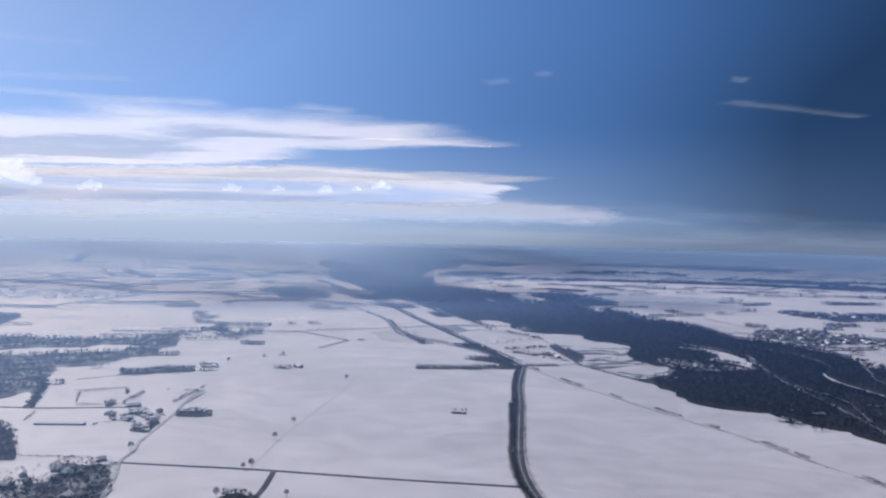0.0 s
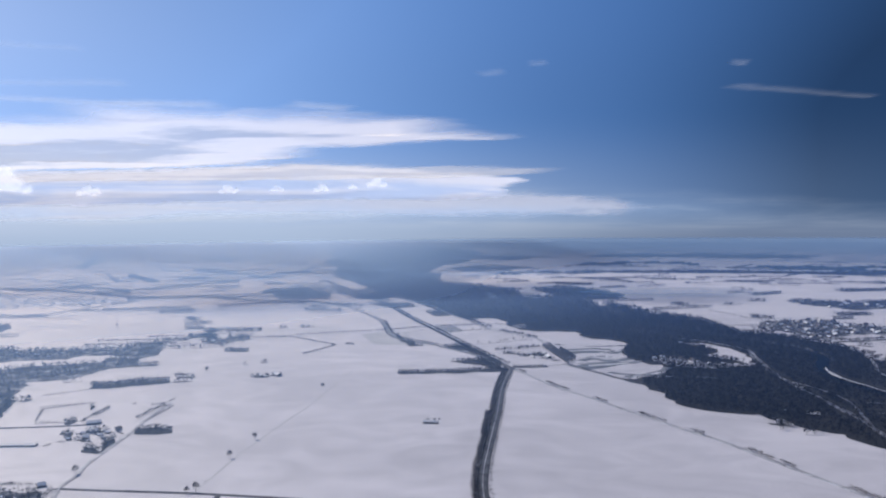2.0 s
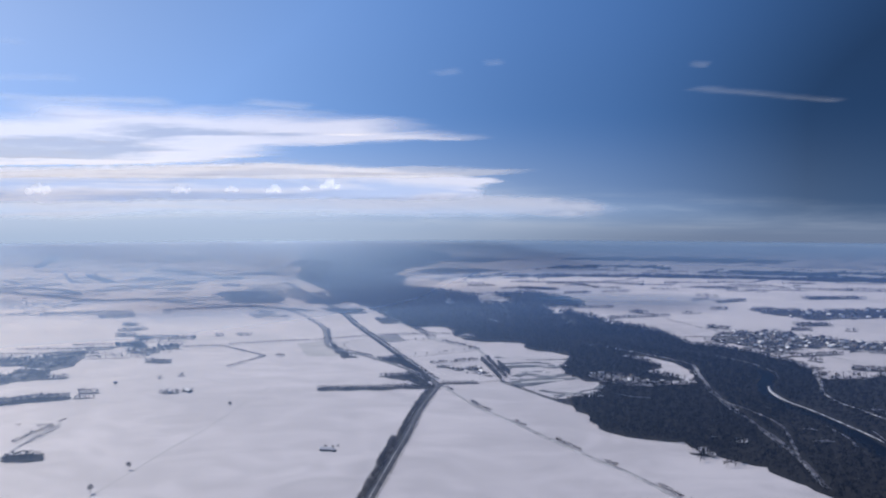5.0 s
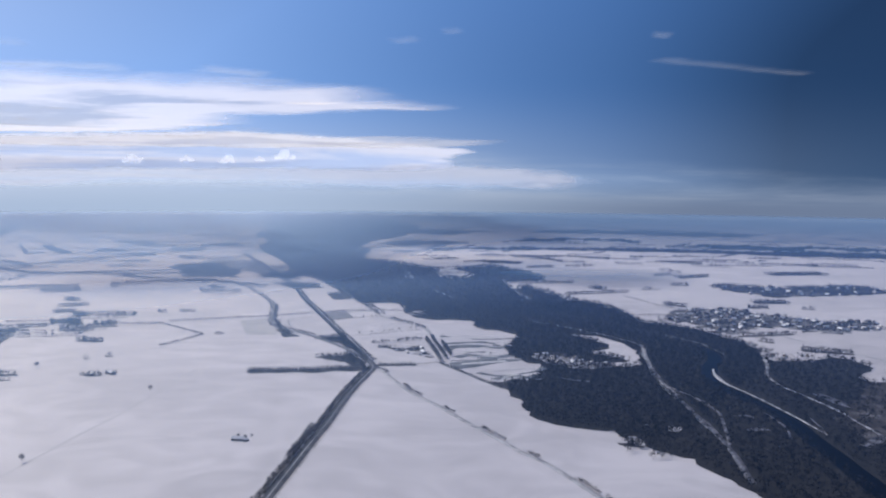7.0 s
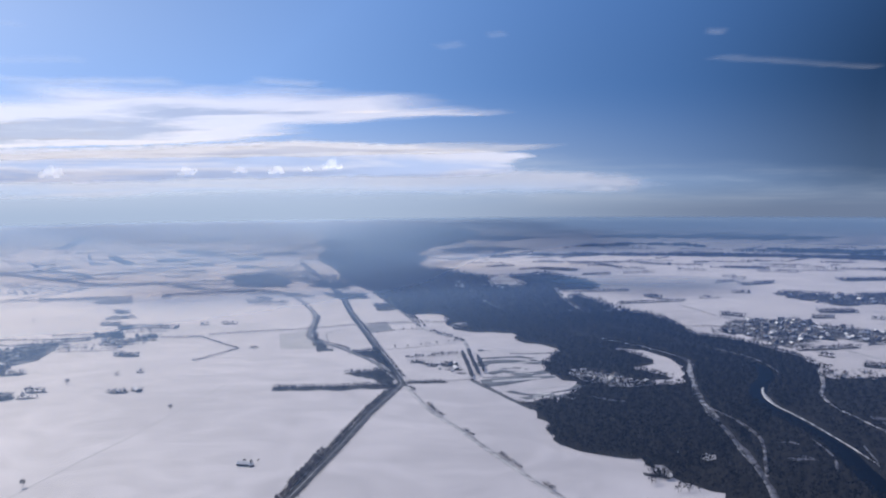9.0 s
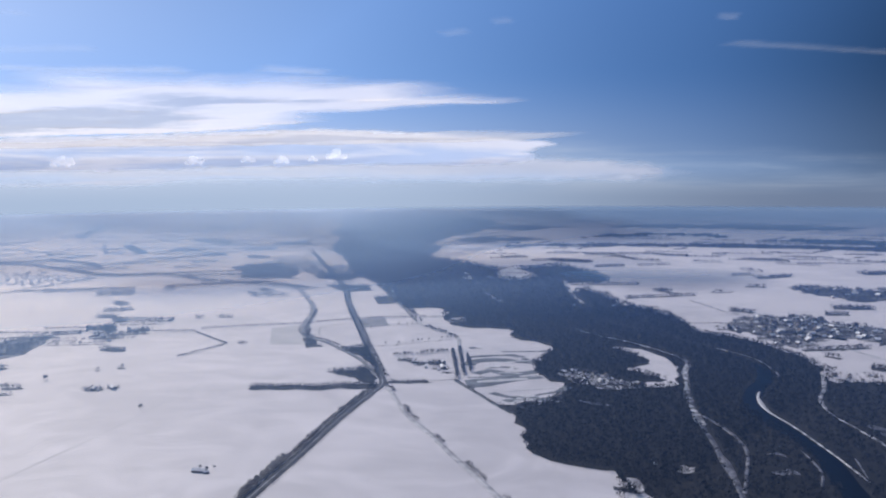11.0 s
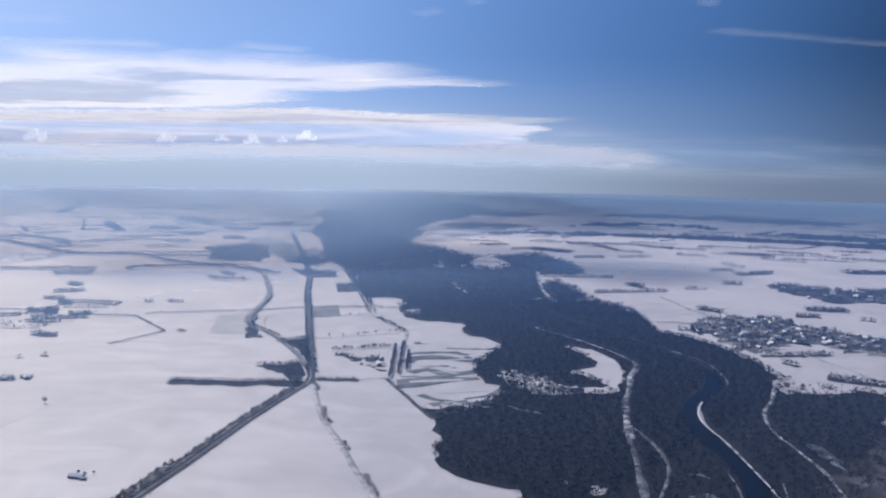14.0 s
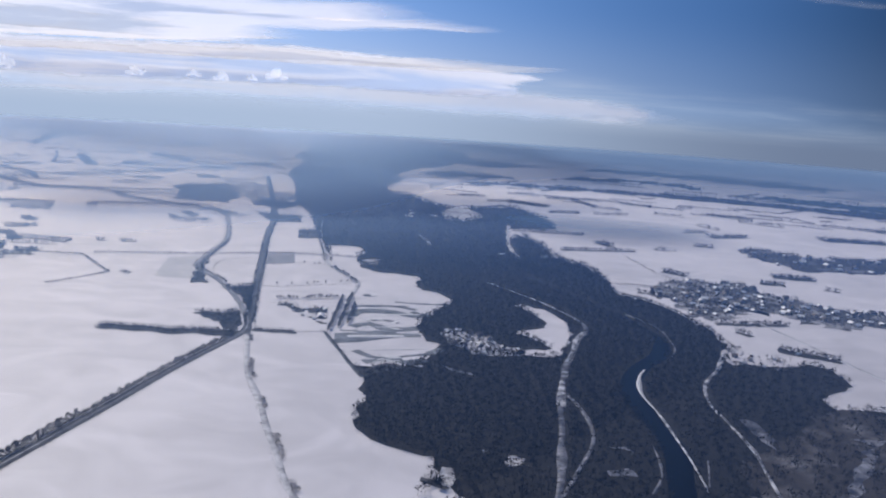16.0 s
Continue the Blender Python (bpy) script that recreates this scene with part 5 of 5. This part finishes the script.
def house(name, lx, ly, hw, hr, wall_mat, roof_mat, label, category="house", windows=3, chimney=True):
    """A gabled building: walls, two-sided roof with eaves, windows, door, chimney."""
    root = tagged(new(name), label, category)
    bm = bmesh.new()
    a, b = lx / 2, ly / 2
    vs = [bm.verts.new(p) for p in ((-a, -b, -0.3), (a, -b, -0.3), (a, b, -0.3), (-a, b, -0.3), (-a, -b, hw), (a, -b, hw), (a, b, hw), (-a, b, hw), (-a, 0, hw + hr), (a, 0, hw + hr))]
    for f in ((0, 1, 5, 4), (2, 3, 7, 6), (1, 2, 6, 9, 5), (3, 0, 4, 8, 7), (3, 2, 1, 0), (4, 5, 9, 8), (6, 7, 8, 9)):
        bm.faces.new([vs[i] for i in f])
    part("wall", bm_mesh("wall", bm, wall_mat), root)
    bm = bmesh.new()
    e, t = 0.45, 0.28
    k = hr / b
    sec = [(-b - e, hw - e * k), (0, hw + hr), (b + e, hw - e * k), (b + e, hw - e * k + t), (0, hw + hr + t * 1.3), (-b - e, hw - e * k + t)]
    l = [bm.verts.new((-a - e, y, z + 0.03)) for y, z in sec]
    r = [bm.verts.new((a + e, y, z + 0.03)) for y, z in sec]
    for i in range(6):
        j = (i + 1) % 6
        bm.faces.new((l[i], l[j], r[j], r[i]))
    bm.faces.new(l[::-1])
    bm.faces.new(r)
    roof = part("roof", bm_mesh("roof", bm, roof_mat), root, "snow-covered gable roof" if roof_mat is ROOF_SNOW else "")
    if chimney:
        bm = bmesh.new()
        box_bm(bm, a * 0.3, a * 0.3 + 0.6, -0.3, 0.3, hw + hr * 0.5, hw + hr + 0.9)
        box_bm(bm, a * 0.3 - 0.08, a * 0.3 + 0.68, -0.38, 0.38, hw + hr + 0.9, hw + hr + 1.05)
        part("chimney", bm_mesh("chimney", bm, BRICK), roof, "brick chimney")
    for side in (-1, 1):
        for i in range(windows):
            x = -a + lx * (i + 0.7) / (windows + 0.4)
            bm = bmesh.new()
            box_bm(bm, x - 0.5, x + 0.5, side * b - 0.05, side * b + 0.05, hw * 0.4, hw * 0.8)
            part("window", bm_mesh("window", bm, PANE), root)
    bm = bmesh.new()
    box_bm(bm, a - 0.05, a + 0.06, -0.55, 0.55, -0.1, min(2.0, hw * 0.85))
    part("door", bm_mesh("door", bm, DARK_WALL), root)
    return root


HOUSES = [house("house", 9, 6.5, 2.8, 2.0, PLASTER, ROOF_SNOW, "pale plastered village house under a snowy roof"),
          house("house", 7.5, 6, 2.6, 2.1, BRICK, ROOF_SNOW, "small brick house with a snowy roof"),
          house("house", 8, 7, 3.4, 2.4, PLASTER, ROOF_TILE, "plastered house with its dark roof bare of snow")]
SHEDS = [house("shed", 6, 4, 2.2, 1.2, DARK_WALL, ROOF_SNOW, "weathered wooden shed under snow", "shed", 1, False)]
BARNS = [house("barn", 22, 9, 3.4, 2.8, DARK_WALL, ROOF_SNOW, "long dark wooden barn with a snowy roof", "barn", 5, False),
         house("barn", 52, 7, 1.7, 1.1, PLASTER, ROOF_SNOW, "long low farm building with a snowy roof", "barn", 7, False)]


def settle(kinds, p, seed, group, turn=None, lo=0.55, hi=0.85):
    r = np.random.default_rng(seed)
    for x, y in p:
        k = int(r.integers(0, len(kinds)))
        a = float(r.choice([0, 90]) + r.normal(12, 14)) if turn is None else turn
        m = pose(float(x), float(y), 0, 0, 0, a)
        if kinds[k].name not in used:
            used.add(kinds[k].name)
            ob = kinds[k]
            ob.matrix_basis = m
        else:
            ob = copy_thing(kinds[k], m)
        s = float(r.uniform(lo, hi))
        ob.scale = (s, s, s)
        ob["group"] = group


settle(HOUSES, scatter(VILLAGE_E, 23, 400, 0.15), 401, "houses of the eastern village", None, 0.75, 1.15)
settle(SHEDS, scatter(VILLAGE_E, 42, 402, 0.3), 403, "sheds of the eastern village", None, 0.8, 1.2)
settle(HOUSES, scatter(VILLAGE_FAR, 48, 404, 0.2), 405, "houses of the far village", lo=0.9, hi=1.4)
settle(HOUSES, scatter(HAMLET_S, 20, 406, 0.2), 407, "houses by the wood")
settle(HOUSES, scatter(RUINS, 15, 408, 0.15), 409, "houses in the wood clearing", lo=0.65, hi=0.95)
settle(SHEDS, scatter(RUINS, 19, 410, 0.3), 411, "sheds in the wood clearing")
settle(HOUSES, scatter([(-420, 690), (-385, 700), (-330, 745), (-300, 745), (-300, 715), (-280, 660), (-270, 600), (-420, 560)], 22, 412, 0.2), 413, "houses of the south-western village", lo=0.75, hi=1.1)
settle(HOUSES, scatter([(-365, 925), (-350, 950), (-325, 940), (-311, 910), (-320, 885), (-355, 890)], 16, 414, 0.2), 415, "houses of the farmyard")
settle(HOUSES, scatter([(-470, 1700), (-400, 1700), (-350, 1640), (-371, 1540), (-470, 1560)], 30, 416, 0.3), 417, "houses of the hamlet")
settle(HOUSES, scatter([(-780, 1400), (-560, 1420), (-480, 1560), (-700, 1500)], 42, 418, 0.3), 419, "houses in the western wood")
settle(HOUSES, scatter([(800, 1440), (850, 1450), (862, 1414), (813, 1399)], 20, 420, 0.2), 421, "houses beside the eastern road")
settle([BARNS[1]], np.array([(-403, 872)], float), 422, "barns of the farmyard", 3, 1.0, 1.0)
settle([BARNS[0]], np.array([(-358, 963)], float), 426, "barns of the farmyard", 30, 0.72, 0.72)
settle([BARNS[0]], np.array([(200, 1400), (-237, 1243), (-215, 1252), (22, 965)], float), 423, "barns in the fields", None, 0.5, 0.75)
settle(HOUSES, np.array([(176, 1399), (152, 1431), (188, 1429), (197, 1434)], float), 424, "farmhouses by the poplars")
settle(HOUSES, np.array([(-360, 905), (-350, 918), (-338, 900), (-328, 912), (-345, 935), (-333, 930), (-320, 900), (-372, 930), (-318, 935)], float), 427, "houses of the farmyard", None, 0.5, 0.8)
settle(SHEDS, np.array([(-355, 896), (-340, 908), (-330, 890), (-365, 918), (-352, 943), (-324, 922)], float), 428, "sheds of the farmyard")
settle(SHEDS, np.array([(158, 1416), (172, 1430), (196, 1384), (30, 962), (-228, 1238)], float), 425, "farm sheds")


# ---------------------------------------------------------------- haze sheet and clouds
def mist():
    """A thin sheet that carries the painted haze over the land, up to the rim of the plain."""
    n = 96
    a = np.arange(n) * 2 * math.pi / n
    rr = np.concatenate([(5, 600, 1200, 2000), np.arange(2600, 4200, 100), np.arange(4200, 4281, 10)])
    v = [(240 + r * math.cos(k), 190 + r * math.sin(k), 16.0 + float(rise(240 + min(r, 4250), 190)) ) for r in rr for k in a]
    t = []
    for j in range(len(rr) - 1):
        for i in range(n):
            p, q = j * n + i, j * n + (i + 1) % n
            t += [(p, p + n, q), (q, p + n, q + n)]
    return tagged(new("haze_sheet", mesh_of("haze_sheet", v, t, HAZE)), "sheet over the land with blue distance haze painted into its colour", "mist", kind="stuff")


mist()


def bank_of_cloud(name, outline, z_near, z_far, mat, label, cell=45.0, soft=420.0, billow=26.0, seed=1, wobble=14.0):
    """A sheet of cloud over a plan outline, sinking away from the near edge, deeper towards its middle."""
    line = smooth_line(outline, 60.0, wobble, seed, True)
    x0, y0, x1, y1 = *line.min(0), *line.max(0)
    gx, gy = np.arange(x0 - soft, x1 + soft + cell, cell), np.arange(y0 - soft, y1 + soft + cell, cell)
    X, Y = np.meshgrid(gx, gy)
    p = np.c_[X.ravel(), Y.ravel()]
    ins = inside(p, line)
    d = np.full(len(p), 1e9)
    for a, b in zip(line, np.roll(line, -1, 0)):
        ab = b - a
        t = np.clip(((p - a) @ ab) / (ab @ ab + 1e-9), 0, 1)
        d = np.minimum(d, np.linalg.norm(p - a - t[:, None] * ab, axis=1))
    d = np.where(ins, d, -d)
    depth = np.clip(0.5 + d / soft, -1.2, 2.4)
    f = np.clip((p[:, 1] - y0) / (y1 - y0), 0, 1)
    bill = np.array([noise.fractal(Vector((q[0] * 0.0022, q[1] * 0.0045, seed)), 1.0, 2.0, 5) for q in p])
    z = z_near + (z_far - z_near) * f + bill * billow - np.clip(depth, 0, 1) * billow
    keep = (d > -soft * 1.5).reshape(X.shape)
    n = len(gx)
    tri = []
    for j in range(len(gy) - 1):
        for i in range(n - 1):
            if keep[j, i] or keep[j, i + 1] or keep[j + 1, i] or keep[j + 1, i + 1]:
                a = j * n + i
                tri += [(a, a + 1, a + n), (a + 1, a + n + 1, a + n)]
    me = mesh_of(name, np.c_[p, z], tri, mat, True)
    at = me.attributes.new("depth", "FLOAT", "POINT")
    at.data.foreach_set("value", depth.astype(np.float32))
    return tagged(new(name, me), label, "cloud", kind="structure")


def slanted_bank(place, outline, mat, label, soft, cell_u=44.0, cell_v=9.0, billow=6.0, seed=1):
    """An upright sheet of cloud; its outline is fitted to the camera's view, in metres along the bank and up its front.
    """
    line = smooth_line(outline, 40.0, 4.0, seed, True)
    (u0, v0), (u1, v1) = line.min(0) - (4 * soft, soft), line.max(0) + (4 * soft, soft)
    gu, gv = np.arange(u0, u1, cell_u), np.arange(v0, v1, cell_v)
    U, V = np.meshgrid(gu, gv)
    p = np.c_[U.ravel(), V.ravel()]
    ins = inside(p, line)
    sq = np.array((0.22, 1.0))
    d = np.full(len(p), 1e9)
    for a, e in zip(line, np.roll(line, -1, 0)):
        ab = (e - a) * sq
        t = np.clip(((p - a) * sq @ ab) / (ab @ ab + 1e-9), 0, 1)
        d = np.minimum(d, np.linalg.norm((p - a) * sq - t[:, None] * ab, axis=1))
    depth = np.clip(0.5 + np.where(ins, d, -d) / soft, -1.2, 1.3)
    crest = np.full(len(gu), -1e9)
    for a, e in zip(line, np.roll(line, -1, 0)):
        lo, hi = min(a[0], e[0]), max(a[0], e[0])
        k = (gu >= lo) & (gu <= hi)
        crest[k] = np.maximum(crest[k], a[1] + (e[1] - a[1]) * (gu[k] - a[0]) / (e[0] - a[0] + 1e-9))
    crest = np.where(crest < -1e8, line[:, 1].max(), crest)
    below = (crest[None, :] - V).ravel()
    up, out = Vector((-0.22, 0.0, 0.86)), Vector((0, -1, 0))
    bill = np.array([noise.fractal(Vector((q[0] * 0.003, q[1] * 0.006, seed)), 1.0, 2.0, 3) for q in p]) * billow
    v = np.array(place) + p[:, 0:1] * np.array((1.0, 0, 0)) + p[:, 1:2] * np.array(up) + bill[:, None] * np.array(out)
    n, tri = len(gu), []
    keep = (depth > -0.9).reshape(U.shape)
    for j in range(len(gv) - 1):
        for i in range(n - 1):
            if keep[j, i] or keep[j + 1, i + 1]:
                a = j * n + i
                tri += [(a, a + 1, a + n), (a + 1, a + n + 1, a + n)]
    me = mesh_of("cloud_bank", v, tri, mat, True)
    me.attributes.new("depth", "FLOAT", "POINT").data.foreach_set("value", depth.astype(np.float32))
    me.attributes.new("below", "FLOAT", "POINT").data.foreach_set("value", below.astype(np.float32))
    return tagged(new("cloud_bank", me), label, "cloud", kind="structure")


bank_of_cloud("cloud_deck", [(-5500, 3900), (-3600, 3300), (-2500, 2930), (-1660, 2760), (-1210, 2700), (-1010, 2460), (-730, 2520), (-570, 2640), (-370, 2700), (-190, 2780), (-80, 2880), (0, 3080), (120, 3290), (205, 3360), (0, 3400), (-220, 3490), (-430, 3630), (-620, 3680),
                             (-760, 3950), (-960, 4300), (-1500, 4650), (-3000, 4800), (-5500, 4900)], 566, 545, STRATUS, "broad white cloud deck with a grey underside", 46.0, 300.0, 16.0, 3, 22.0)
bank_of_cloud("cloud_deck", [(-5600, 4700), (-3200, 4300), (-2000, 4050), (-1310, 3860), (-900, 3600), (-600, 3420), (-400, 3540), (-190, 3700), (0, 3860), (200, 4000), (440, 4190), (330, 4480), (150, 4700), (-600, 4780), (-2400, 4800), (-5600, 5000)],
              472, 476, LOW_DECK, "lower grey cloud layer with a bright crest", 46.0, 240.0, 12.0, 8, 18.0)
slanted_bank((455, 4870, 462), [(-5560, 95), (-4120, 85), (-3070, 80), (-2060, 85), (-1400, 100), (-960, 80), (-580, 50), (-270, 30), (0, -10), (-200, -55), (-160, -90), (-310, -125), (-810, -130), (-1760, -140), (-3090, -145), (-5540, -135)],
             LOW_STRATUS, "grey layer of cloud far behind the deck", 34.0, seed=8)
slanted_bank((738, 4880, 345), [(-5880, 110), (-3370, 70), (-2030, 50), (-1060, 40), (-430, 30), (-60, 0), (260, -40), (100, -80), (-770, -105), (-2380, -100), (-3380, -100), (-5860, -80)], VEIL, "thin pale veil of cloud close to the horizon", 95.0, seed=12)


def puff_cloud(x, y, z, size, seed, label):
    """A small cumulus: a half relief of several rounded heaps, turned to the camera, thin at its rim."""
    r = np.random.default_rng(seed)
    heaps = [(0.0, 0.25, 0.8), (r.uniform(-0.9, -0.6), -0.05, 0.55), (r.uniform(0.6, 0.9), -0.1, 0.5), (r.uniform(-0.4, 0.4), 0.45, 0.6)]
    heaps += [(r.uniform(-1.2, 1.2), r.uniform(-0.25, 0.35), r.uniform(0.28, 0.5)) for _ in range(6)]
    gx, gz = np.linspace(-1.9, 1.9, 56), np.linspace(-1.0, 1.5, 36)
    X, Z = np.meshgrid(gx, gz)
    field = np.full(X.shape, -1.0)
    for hx, hz, hr in heaps:
        field = np.maximum(field, 1 - np.sqrt((X - hx) ** 2 + ((Z - hz) * np.where(Z < hz, 1.5, 1.1)) ** 2) / hr)
    wob = np.array([noise.fractal(Vector((p, seed, q)) * 1.6, 1.0, 2.0, 4) for p, q in zip(X.ravel(), Z.ravel())]).reshape(X.shape)
    bulge = np.sqrt(np.clip(field + 0.3, 0, 1)) * 0.35 + wob * 0.08
    v = np.c_[X.ravel(), -bulge.ravel(), Z.ravel()] * size
    n, tri = len(gx), []
    for k in range(len(gz) - 1):
        for i in range(n - 1):
            a = k * n + i
            tri += [(a, a + 1, a + n), (a + 1, a + n + 1, a + n)]
    me = mesh_of("puff_cloud", v, tri, PUFF, True)
    rim = np.clip(field * 1.9 + 0.05 + wob * 0.3, -1.2, 2.0)
    me.attributes.new("depth", "FLOAT", "POINT").data.foreach_set("value", rim.ravel().astype(np.float32))
    ob = tagged(new("puff_cloud", me), label, "cloud", kind="structure")
    ob.location = (x, y, z)
    return ob


for k, (x, y, z, s) in enumerate([(-178, 2348, 328, 24), (-250, 2380, 320, 12), (-345, 2420, 318, 20), (-1105, 2112, 326, 60), (-1197, 2800, 326, 34), (-666, 2600, 322, 22), (-540, 2700, 328, 17)]):
    puff_cloud(x, y, z, s, 500 + k, "small bright cumulus puff below the cloud bank")
for k, (a, b, z, w) in enumerate([((800, 2325), (1260, 2500), 588, 52), ((235, 2172), (275, 2165), 631, 26), ((115, 2255), (165, 2235), 622, 34), ((715, 2060), (750, 2062), 606, 22), ((-1250, 2250), (-1000, 2330), 720, 60), ((-1500, 2700), (-1050, 2730), 690, 60), ((-1215, 2600), (-901, 2630), 602, 44), ((-373, 2600), (-206, 2630), 567, 36)]):
    o = strip(a, b, w)
    bank_of_cloud("cloud_wisp", o, z, z - 10, WISP, "thin white cloud wisp in blue sky", 7.0, w * 1.1, 3.0, 520 + k, 3.0)
for k, (a, b, z, w) in enumerate([((-1750, 2420), (-760, 2700), 612, 90), ((-470, 2700), (-330, 2790), 606, 70)]):
    bank_of_cloud("cloud_wisp", strip(a, b, w), z, z - 6, STREAK, "soft white streak of cloud over the deck", 12.0, w * 1.2, 4.0, 540 + k, 5.0)
